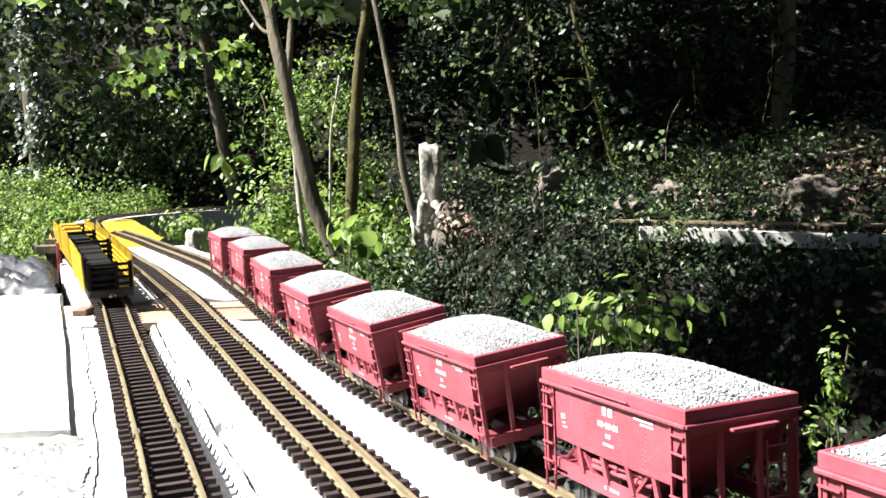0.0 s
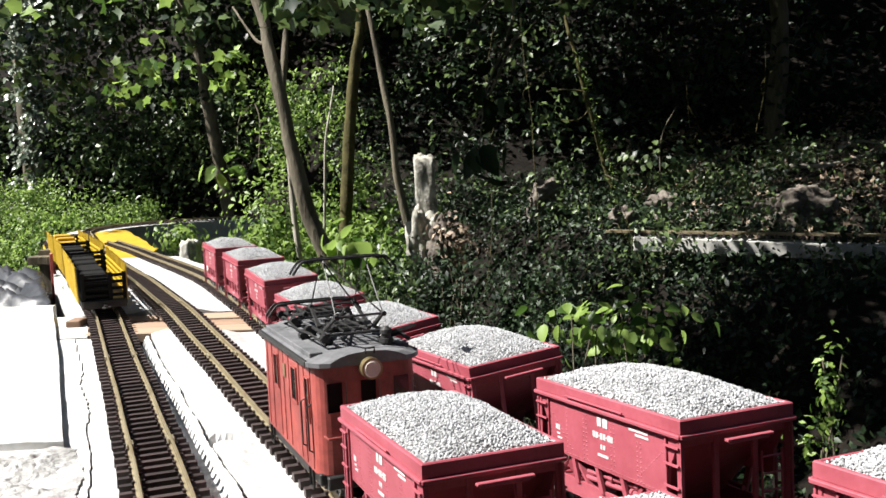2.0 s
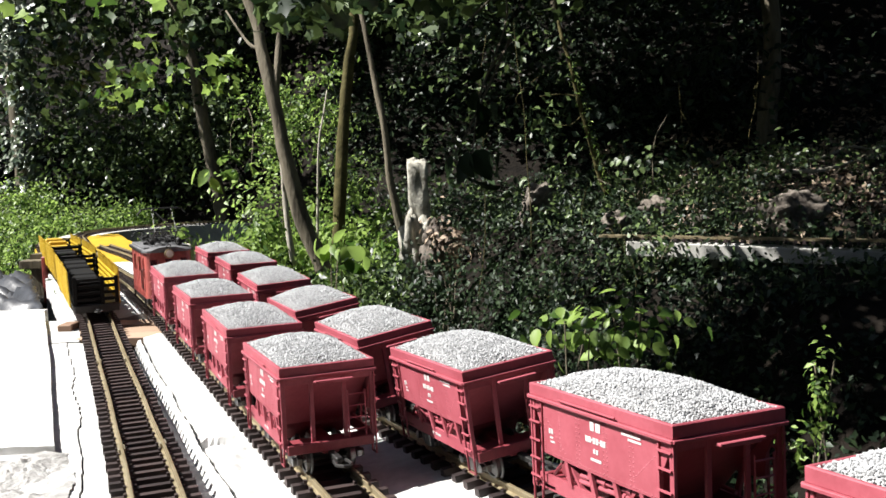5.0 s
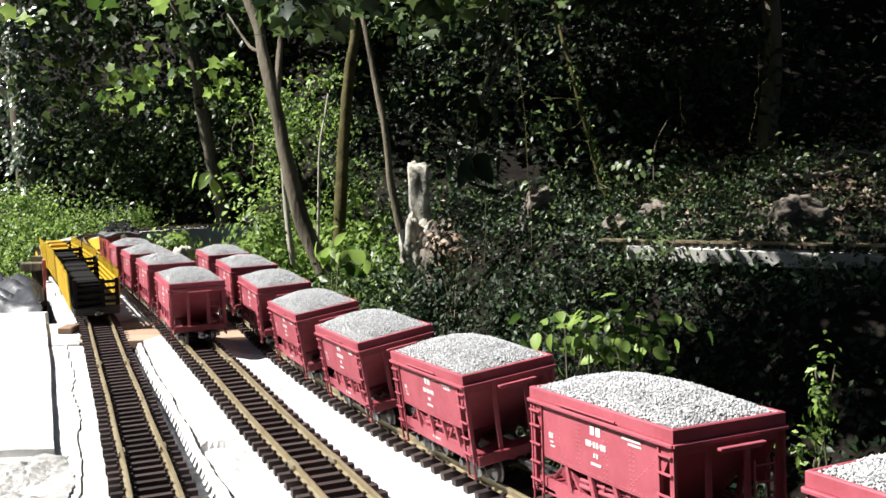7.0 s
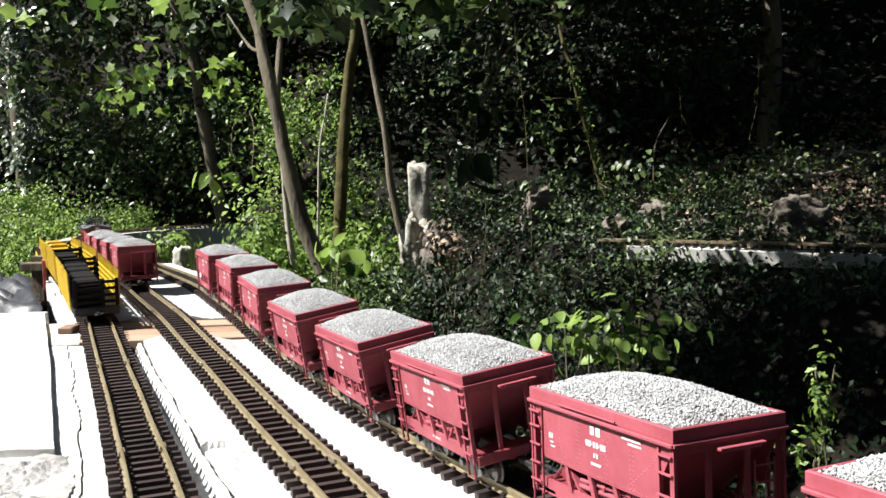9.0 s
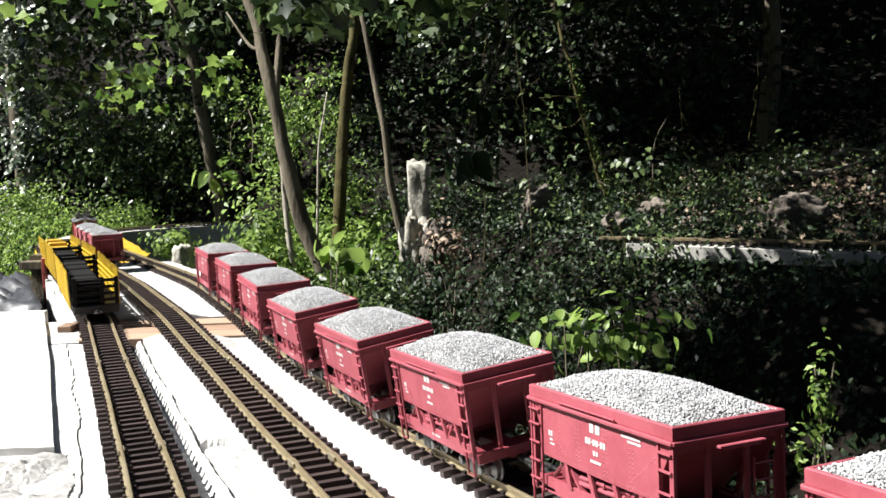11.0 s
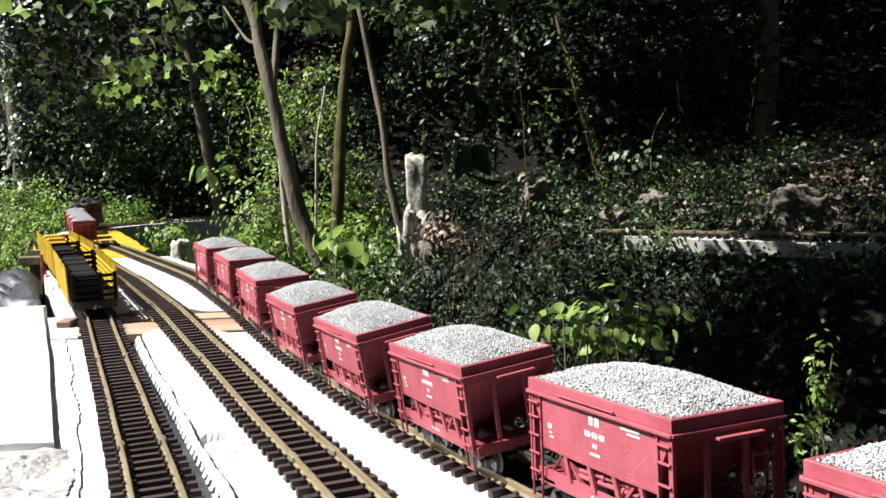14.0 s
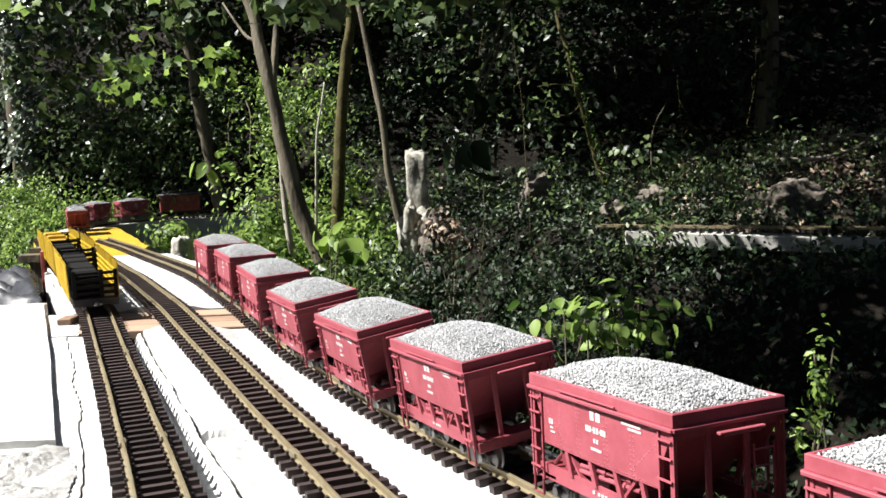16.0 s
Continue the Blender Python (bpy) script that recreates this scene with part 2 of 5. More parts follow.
LINE_A = Line([(0.0, 0.13), (-0.09, 0.37), (-0.18, 0.61), (-0.276, 0.866), (-0.343, 1.039), (-0.40, 1.181), (-0.463, 1.34), (-0.552, 1.557), (-0.653, 1.802), (-0.757, 2.051), (-0.871, 2.3), (-1.112, 2.82), (-1.405, 3.45), (-1.705, 4.1), (-1.98, 4.7)])
LINE_B = Line([(0.905, -1.6), (0.662, -1.0), (0.419, -0.4), (0.177, 0.2), (0.035, 0.55), (-0.094, 0.87), (-0.147, 1.0), (-0.231, 1.2), (-0.317, 1.4), (-0.404, 1.6), (-0.493, 1.8), (-0.583, 2.0), (-0.698, 2.25), (-0.813, 2.5), (-0.942, 2.78), (-1.1, 3.12), (-1.32, 3.61), (-1.58, 4.206), (-1.82, 4.766), (-1.955, 5.1), (-1.99, 5.38), (-1.9, 5.64), (-1.7, 5.83), (-1.42, 5.92), (-1.0, 5.95), (-0.4, 5.95), (0.2, 5.95), (0.8, 5.95)], dz=((0.5, 0.85, 1.2, 1.5, 2.0, 2.4, 2.8), (-0.010, -0.007, 0.0, 0.010, 0.012, 0.006, 0.0)))
LINE_C = Line([(0.54, -0.1), (0.41, 0.167), (0.283, 0.431), (0.156, 0.695), (0.036, 0.956), (-0.083, 1.225), (-0.199, 1.496), (-0.314, 1.767), (-0.425, 2.04), (-0.54, 2.309), (-0.637, 2.533), (-0.85, 2.986), (-1.082, 3.463), (-1.341, 4.0), (-1.53, 4.35), (-1.72, 4.68)], True)
BED = 0.0175  # rail head above the deck


def deck_z(x, y):
    d = min(max((x - LINE_C.x_at(min(max(y, 0.2), 4.4))) * 0.9, -0.06), 0.06)
    near = max(0.0, 1.0 - max(abs(x - LINE_B.x_at(min(max(y, -0.5), 5.0))) * 0.9 - 0.045, 0) / 0.04)
    return rail_z(y) - BED + d * math.sin(radians(lean(y))) + near * (LINE_B.z(y) - rail_z(y))


# ---- ground and decks ----
def hill(x, y):
    side = x + 0.42 * y  # across the tracks
    z = -0.55 + 0.05 * noise.noise((x * 1.3, y * 1.3, 0))
    if side > 0.35:
        z += -0.25 * min((side - 0.35) / 0.3, 1) + 0.70 * min(max(side - 1.45, 0) / 0.6, 1) + 0.12 * min(max(side - 2, 0), 4) + 0.06 * max(y - 3.2, 0) * min(max(side - 0.5, 0), 1)
    if y > 5.6:
        z += min((y - 5.6) * (0.62 + 0.05 * x if x > -3 else 0.45), 5)
    return z + 0.06 * noise.noise((x * 3.1, y * 3.1, 4.0)) * (1 if abs(x) < 12 and abs(y) < 14 else 0)


def ground():
    xs = [-400, -150, -60, -25, -12] + list(np.linspace(-7, 7, 85)) + [12, 25, 60, 150, 400]
    ys = [-400, -150, -60, -25, -10, -5] + list(np.linspace(-2, 11, 79)) + [14, 25, 60, 150, 400]
    bm = bmesh.new()
    g = [[bm.verts.new((x, y, hill(x, min(y, 13.5)))) for x in xs] for y in ys]
    for a, b in zip(g, g[1:]):
        for i in range(len(xs) - 1):
            bm.faces.new((a[i], a[i + 1], b[i + 1], b[i]))
    tagged(part("ground", bm, SOIL, smooth=True), "shade-darkened woodland soil and leaf litter rising into a hillside", "ground", kind="structure")


def slab_sheet(name, y0, y1, left, right, mat, label, step=0.03, lift=0.0, thick=0.1, rough=0.0015, zf=None, cols=26, ragged=0.006):
    """A solid strip of deck between two edges given as functions of y."""
    zf = zf or deck_z
    n = max(2, int((y1 - y0) / step))
    rows = []
    for i in range(n + 1):
        y = y0 + (y1 - y0) * i / n
        a, b = left(y), right(y)
        k = cols
        rows.append([(a + (b - a) * j / k, y) for j in range(k + 1)])
    bm = bmesh.new()
    top, low = [], []
    for r in rows:
        t = []
        for x, y in r:
            e = ragged * noise.noise((x * 5, y * 5, 9)) * (r[0] == (x, y) or r[-1] == (x, y))
            t.append(bm.verts.new((x + e, y + e, zf(x, y) + lift + rough * noise.noise((x * 22, y * 22, 3)) + 0.6 * rough * noise.noise((x * 60, y * 60, 8)))))
        top.append(t)
        low.append([bm.verts.new((r[0][0], r[0][1], zf(*r[0]) - thick)), bm.verts.new((r[-1][0], r[-1][1], zf(*r[-1]) - thick))])
    for i in range(n):
        for j in range(cols):
            bm.faces.new((top[i][j], top[i][j + 1], top[i + 1][j + 1], top[i + 1][j]))
        bm.faces.new((low[i][0], top[i][0], top[i + 1][0], low[i + 1][0]))
        bm.faces.new((top[i][-1], low[i][1], low[i + 1][1], top[i + 1][-1]))
        bm.faces.new((low[i][1], low[i][0], low[i + 1][0], low[i + 1][1]))
    for i, flip in ((0, 1), (n, 0)):
        loop = [low[i][0], *top[i], low[i][1]]
        bm.faces.new(loop if flip else loop[::-1])
    return tagged(part(name, bm, mat), label, "deck", kind="structure")


def track_mid(y):
    return 0.5 * (LINE_A.x_at(y) + LINE_B.x_at(y)) - 0.005


def worn_deck_z(x, y):
    """The deck with a broken joint across it and crumbling mortar near the eye."""
    z = deck_z(x, y)
    b = LINE_B.x_at(min(max(y, -0.5), 5.0))
    if x < b - 0.05:
        z -= 0.03 * min(1, 2.2 * max(0, 1 - abs(y - 1.165 - 0.25 * (x + 0.28) - 0.012 * noise.noise((x * 18, 0, 1))) / 0.02))
        z += (0.008 * max(0, noise.noise((x * 16, y * 16, 5))) + 0.003 * noise.noise((x * 45, y * 45, 2))) * (y < 1.13)
    if x > b + 0.05:
        z -= 0.006 * max(0, noise.noise((x * 14, y * 9, 8)) - 0.25)
    z -= 0.006 * max(0, noise.noise((x * 37, y * 37, 4)) - 0.45)
    return z


def rubble_z(x, y):
    """Broken mortar: lumps and pits that thin out towards its edge."""
    edge = min(max((LINE_A.x_at(y) - 0.085 - x) / 0.05, 0), 1)
    n = noise.noise((x * 13, y * 13, 5)) + 0.6 * abs(noise.noise((x * 34, y * 34, 2))) + 0.25 * abs(noise.noise((x * 90, y * 90, 7)))
    return deck_z(x, y) - 0.004 * (1 - edge) + 0.016 * edge * (n - 0.25)


def decks():
    ground()
    edge_r = lambda y: LINE_C.x_at(min(y, 4.3)) + 0.075 + 0.04 * (y > 2.6)
    slab_sheet("deck_1", 0.7, 1.86, lambda y: track_mid(max(y, 0.4)) + 0.0035 + 0.006 * noise.noise((y * 7, 1, 0)), edge_r, WHITE, "white painted concrete deck under the outer tracks", thick=0.3, step=0.011, cols=44, zf=worn_deck_z)
    # unseen near deck carries the line; dark, to throw little light onto car ends
    slab_sheet("deck_9", -1.75, 0.696, lambda y: min(LINE_B.x_at(max(y, -1.55)) - 0.3, -0.62 + 0.5 * max(-y - 0.6, 0)), lambda y: LINE_B.x_at(max(y, -1.55)) + 0.25, UNSEEN_BOARD, "unseen dark decking where the line comes in, added to cut bounce light", thick=0.3)
    slab_sheet("deck_2", 0.7, 1.86, lambda y: LINE_A.x_at(max(y, 0.2)) - 0.068 + 0.003 * noise.noise((y * 11, 2, 0)), lambda y: track_mid(max(y, 0.4)) - 0.002 + 0.003 * noise.noise((y * 9, 4, 0)), WHITE, "white painted concrete deck under the siding", thick=0.3, lift=-0.002, step=0.012, cols=34, zf=lambda x, y: deck_z(x, y) - 0.018 * min(max((x - LINE_A.x_at(max(y, 0.2)) - 0.036) / 0.006, 0), 1) * min(max((track_mid(max(y, 0.4)) - 0.008 - x) / 0.006, 0), 1) - 0.004 * max(0, noise.noise((x * 30, y * 30, 4)) - 0.4))
    slab_sheet("deck_8", 0.7, 1.86, lambda y: LINE_A.x_at(max(y, 0.2)) - 0.62, lambda y: LINE_A.x_at(max(y, 0.2)) - 0.0705 + 0.003 * noise.noise((y * 11, 2, 0)), WHITE, "white painted concrete strip beside the siding", thick=0.3, lift=-0.0005, step=0.012)
    slab_sheet("deck_3", 2.10, 3.6, lambda y: LINE_A.x_at(y) - 0.075 + 0.012 * (y - 2.1), edge_r, WHITE, "white painted concrete deck beyond the plank gap", thick=0.28)
    slab_sheet("deck_4", 3.604, 5.3, lambda y: LINE_A.x_at(min(y, 4.6)) - 0.045, lambda y: np.interp(y, (3.6, 4.12, 5.3), (-1.15, -1.28, -1.81)), YELLOW, "yellow painted bridge deck where the tracks meet", thick=0.07)
    slab_sheet("deck_7", 1.864, 2.096, lambda y: LINE_A.x_at(y) - 0.62, lambda y: LINE_A.x_at(y) - 0.046, WHITE, "white concrete strip beside the plank gap", thick=0.3)
    # raised slab with its broken near edge
    def slab_right(y):
        return float(np.interp(y, (1.1, 1.164, 1.428, 1.692, 2.2), (-0.468, -0.496, -0.607, -0.717, -0.937))) + 0.0008 * noise.noise((0, y * 9, 0))
    slab_sheet("deck_5", 1.13, 2.22, lambda y: slab_right(y) - 0.6, slab_right, WHITE, "raised white slab beside the siding", lift=0.009, thick=0.25, ragged=0.0008)
    slab_sheet("deck_6", 0.7, 1.127, lambda y: LINE_A.x_at(y) - 0.7, lambda y: LINE_A.x_at(y) - 0.078 - 0.03 * abs(noise.noise((0, y * 6, 2))), ROUGH_WHITE, "crumbling rough white mortar beside the siding", lift=0.005, thick=0.2, rough=0.005, step=0.005, cols=160, ragged=0.01, zf=rubble_z)
    # curved concrete viaduct in the shade
    bm = bmesh.new()
    s0, s1 = LINE_B.near_y(5.15), LINE_B.length
    rows = []
    for i in range(61):
        s = s0 + (s1 - s0) * i / 60
        m = LINE_B.place(s)
        rows.append([bm.verts.new(m @ Vector(c)) for c in ((0, 0.12, -BED - 0.4), (0, 0.12, -BED), (0, -0.1, -BED), (0, -0.1, -BED - 0.4))])
    for a, b in zip(rows, rows[1:]):
        for k in range(4):
            bm.faces.new((a[k], a[(k + 1) % 4], b[(k + 1) % 4], b[k]))
    bm.faces.new(rows[0]), bm.faces.new(rows[-1][::-1])
    tagged(part("viaduct_wall", bm, CONCRETE), "grey concrete viaduct carrying the shaded curve", "wall", kind="structure")


decks()


def planks():
    i = 0
    for y0, w in ((1.885, 0.062), (1.955, 0.062), (2.025, 0.064)):
        for x0, x1 in ((LINE_A.x_at(y0) - 0.055, LINE_C.x_at(y0) + 0.09),):
            bm = bmesh.new()
            z = rail_z(y0) - BED - 0.0005 - 0.002 * (i % 2)
            box(bm, (x0, y0, z - 0.02), (x1, y0 + w, z), 0.002)
            tagged(part("plank", bm, PLANK), "bare sawn wooden plank laid across the deck gap", "plank", "planks over the gap")
            i += 1
    for x in (-0.7, -0.5):
        bm = bmesh.new()
        box(bm, (x, 1.80, -0.075), (x + 0.05, 2.16, -0.036), 0.002)
        tagged(part("beam", bm, PLANK), "wooden bearer under the planks of the gap", "beam", "bearers")
    bm = bmesh.new()
    box(bm, (-0.815, 1.97, -0.014), (-0.785, 2.02, 0.0), 0.002)
    tagged(part("wood_block", bm, PLANK), "small offcut of bare wood beside the siding", "wood block")


planks()


# ---- tracks ----
def tie_mesh():
    bm = bmesh.new()
    prism(bm, ((-0.0052, -BED), (0.0052, -BED), (0.0045, -0.0085), (-0.0045, -0.0085)), -0.041, 0.041, 1)
    for y in (-0.0225, 0.0225):
        for d in (-0.0048, 0.0048):
            box(bm, (-0.0028, y + d - 0.0016, -0.0085), (0.0028, y + d + 0.0016, -0.0055))
    me = bpy.data.meshes.new("tie")
    bmesh.ops.recalc_face_normals(bm, faces=bm.faces)
    bm.to_mesh(me)
    bm.free()
    me.materials.append(TIE)
    return me


TIE_MESH = tie_mesh()
RAIL_SHAPE = ((-0.0035, -0.0087), (0.0035, -0.0087), (0.0035, -0.0078), (0.0009, -0.0066), (0.0009, -0.0026), (0.0018, -0.0018), (0.0016, -0.0002), (0.001, 0.0), (-0.001, 0.0), (-0.0016, -0.0002), (-0.0018, -0.0018), (-0.0009, -0.0026), (-0.0009, -0.0066), (-0.0035, -0.0078))


def track(line, s0, s1, label, joints, bed=True):
    root = thing("railway_track", Matrix(), label, "track", "tracks")
    for side in (0.0225, -0.0225):
        bm = bmesh.new()
        rings = []
        n = int((s1 - s0) / 0.03)
        for i in range(n + 1):
            m = line.place(s0 + (s1 - s0) * i / n)
            rings.append([bm.verts.new(m @ Vector((0, side + y, z))) for y, z in RAIL_SHAPE])
        k = len(RAIL_SHAPE)
        for a, b in zip(rings, rings[1:]):
            for j in range(k):
                bm.faces.new((a[j], a[(j + 1) % k], b[(j + 1) % k], b[j]))
        part("rail", bm, BRASS, root, "weathered brass rail")
    if bed:
        # dark strip under the ties holds the shadow that falls between them
        bm = bmesh.new()
        rows = []
        n = int((s1 - s0) / 0.05)
        for i in range(n + 1):
            m = line.place(s0 + (s1 - s0) * i / n)
            rows.append([bm.verts.new(m @ Vector((0, y + 0.002 * noise.noise((i * 0.7, y * 90, 1)), z))) for y, z in ((-0.032, -BED - 0.004), (-0.03, -BED + 0.0022), (0.03, -BED + 0.0022), (0.032, -BED - 0.004))])
        for a, b in zip(rows, rows[1:]):
            for k in range(3):
                bm.faces.new((a[k], a[k + 1], b[k + 1], b[k]))
        part("track_bed", bm, TIE_SHADOW, root, "dark strip for the shadow between the ties")
    pitch = 0.6 / 22
    for i in range(int((s1 - s0) / pitch)):
        s = s0 + (i + 0.5) * pitch
        share("tie", TIE_MESH, root, line.place(s) @ pose(0, 0.0006 * math.sin(i * 2.3), 0, 0, 0, 0.8 * math.sin(i * 1.7)))
    for s in joints:
        for side in (0.0225, -0.0225):
            bm = bmesh.new()
            for d in (-1, 1):
                box(bm, (-0.011, side + d * 0.0027 - 0.0012, -0.0082), (0.011, side + d * 0.0027 + 0.0012, -0.0012), 0.0004)
            bmesh.ops.transform(bm, matrix=line.place(s), verts=bm.verts)
            part("rail_joiner", bm, JOINER, root, "bright metal rail joiner")
    return root


jA, jB = LINE_A.near_y(1.06), LINE_B.near_y(0.995)
track(LINE_A, LINE_A.near_y(0.3), LINE_A.length, "brass-railed garden track siding with brown ties", [jA + 0.6 * k for k in (-1, 0, 1)])
track(LINE_B, 0.3, LINE_B.length - 1.0, "brass-railed garden main track with brown ties", [jB + 0.6 * k for k in (-1, 0, 1, 2, 3)])
track(LINE_C, LINE_C.near_y(0.2), LINE_C.near_y(4.45), "canted brass-railed garden track under the ore cars", [LINE_C.near_y(1.3) + 0.6 * k for k in (-1, 0, 1, 2, 3)])


# ---- ore cars ----
CAR_L, CAR_W, CAR_H = 0.184, 0.098, 0.112


def gravel_heap():
    """A heaped load: a rough mound under some hundreds of stones, as one mesh."""
    rng = random.Random(5)
    hx, hy = CAR_L / 2 - 0.0036, CAR_W / 2 - 0.0036

    def top(x, y):
        u, v = 1 - (x / hx) ** 2, 1 - (y / hy) ** 2
        return CAR_H - 0.0012 + 0.015 * max(u, 0) ** 0.7 * max(v, 0) ** 0.65 + 0.0015 * noise.noise((x * 60, y * 60, 2))
    base = bmesh.new()
    nx, ny = 30, 18
    g = [[base.verts.new((hx * (2 * i / nx - 1), hy * (2 * j / ny - 1), top(hx * (2 * i / nx - 1), hy * (2 * j / ny - 1)) - 0.001)) for j in range(ny + 1)] for i in range(nx + 1)]
    for a, b in zip(g, g[1:]):
        for j in range(ny):
            base.faces.new((a[j], b[j], b[j + 1], a[j + 1]))
    bm = bmesh.new()
    bmesh.ops.create_icosphere(bm, subdivisions=1, radius=1)
    unit, faces = [v.co.copy() for v in bm.verts], [[v.index for v in f.verts] for f in bm.faces]
    bm.free()
    V, F = [], []
    step = 0.0018
    ix, iy = int(hx / step), int(hy / step)
    for i in range(-ix, ix + 1):
        for j in range(-iy, iy + 1):
            x, y = (i + rng.uniform(-0.5, 0.5)) * step, (j + rng.uniform(-0.5, 0.5)) * step
            if abs(x) > hx or abs(y) > hy:
                continue
            r = rng.uniform(0.00075, 0.00125)
            m = Matrix.Translation((x, y, top(x, y) + rng.uniform(-0.0006, 0.0008))) @ Euler((rng.random() * 6, rng.random() * 6, rng.random() * 6)).to_matrix().to_4x4() @ Matrix.Diagonal((r * rng.uniform(0.8, 1.3), r, r * rng.uniform(0.6, 0.9), 1))
            k = len(V)
            V += [m @ (c * rng.uniform(0.8, 1.15)) for c in unit]
            F += [[k + q for q in f] for f in faces]
    me = bpy.data.meshes.new("gravel_load")
    me.from_pydata(V, [], F)
    me.materials.append(GRAVEL)
    return base, me


def bars(bm, x, z, w, h, y, slant=0.0):
    """A painted bar on the car's side."""
    d = 0.0004
    vs = [bm.verts.new(c) for c in ((x - w / 2, y, z - h / 2), (x + w / 2, y, z - h / 2 + slant), (x + w / 2, y, z + h / 2 + slant), (x - w / 2, y, z + h / 2))]
    ws = [bm.verts.new(v.co + Vector((0, d if y > 0 else -d, 0))) for v in vs]
    bm.faces.new(ws)
    for i in range(4):
        bm.faces.new((vs[i], vs[(i + 1) % 4], ws[(i + 1) % 4], ws[i]))


def wheel_mesh(r, tread, mat):
    bm = bmesh.new()
    prof = ((r + 0.0025, -tread / 2), (r + 0.0025, -tread / 2 + 0.0012), (r, -tread / 2 + 0.0018), (r - 0.0003, tread / 2), (r - 0.0025, tread / 2), (r - 0.003, tread / 4), (0.004, tread / 4), (0.003, tread / 2 + 0.001))
    n = 24
    rings = [[bm.verts.new((p * math.cos(2 * math.pi * i / n), q, p * math.sin(2 * math.pi * i / n))) for i in range(n)] for p, q in prof]
    for a, b in zip(rings, rings[1:]):
        for i in range(n):
            bm.faces.new((a[i], a[(i + 1) % n], b[(i + 1) % n], b[i]))
    bm.faces.new(rings[0]), bm.faces.new(rings[-1][::-1])
    me = bpy.data.meshes.new("wheel")
    bmesh.ops.recalc_face_normals(bm, faces=bm.faces)
    bm.to_mesh(me)
    bm.free()
    me.materials.append(mat)
    return me


WHEEL = wheel_mesh(0.0135, 0.006, STEEL)


def truck(parent, x, mat=IRON, frame_mat=None, half=0.021):
    """Two axles in side frames, under a vehicle, as sub-parts of a truck."""
    bm = bmesh.new()
    box(bm, (x - 0.012, -0.030, 0.010), (x + 0.012, 0.030, 0.020), 0.001)
    tr = part("truck", bm, mat, parent, "black iron truck")
    for s in (-1, 1):
        bm = bmesh.new()
        y0, y1 = (0.029, 0.0335) if s > 0 else (-0.0335, -0.029)
        prism(bm, ((x - half - 0.008, 0.0105), (x - half + 0.006, 0.008), (x - 0.008, 0.004), (x + 0.008, 0.004), (x + half - 0.006, 0.008), (x + half + 0.008, 0.0105), (x + half + 0.008, 0.0165), (x + 0.012, 0.0225), (x - 0.012, 0.0225), (x - half - 0.008, 0.0165)), y0, y1, 1)
        for k in range(-1, 2):
            tube(bm, [(x + k * 0.005, s * 0.034, 0.006), (x + k * 0.005, s * 0.034, 0.019)], 0.0023, 8)
        part("side_frame", bm, frame_mat or mat, tr)
        for e in (-1, 1):
            share("wheel", WHEEL, tr, pose(x + e * half, s * 0.0225, 0.0135, 0, 0, 0 if s > 0 else 180))
            bm = bmesh.new()
            tube(bm, [(x + e * half, s * 0.0335, 0.0128), (x + e * half, s * 0.0375, 0.0128)], 0.0042, 10)
            part("axle_box", bm, frame_mat or mat, tr)
    for e in (-1, 1):
        bm = bmesh.new()
        tube(bm, [(x + e * half, -0.031, 0.0135), (x + e * half, 0.031, 0.0135)], 0.002, 8)
        part("axle", bm, IRON, tr)
    return tr


def coupler(parent, x, d):
    bm = bmesh.new()
    box(bm, (min(x, x + d * 0.03), -0.0035, 0.017), (max(x, x + d * 0.03), 0.0035, 0.023), 0.001)
    tube(bm, [(x + d * 0.03, -0.006, 0.02), (x + d * 0.046, -0.0075, 0.02), (x + d * 0.055, -0.002, 0.021), (x + d * 0.055, 0.003, 0.021), (x + d * 0.046, 0.0075, 0.02), (x + d * 0.03, 0.006, 0.02)], 0.0018, 6)
    part("coupler", bm, IRON, parent, "black hook coupler")


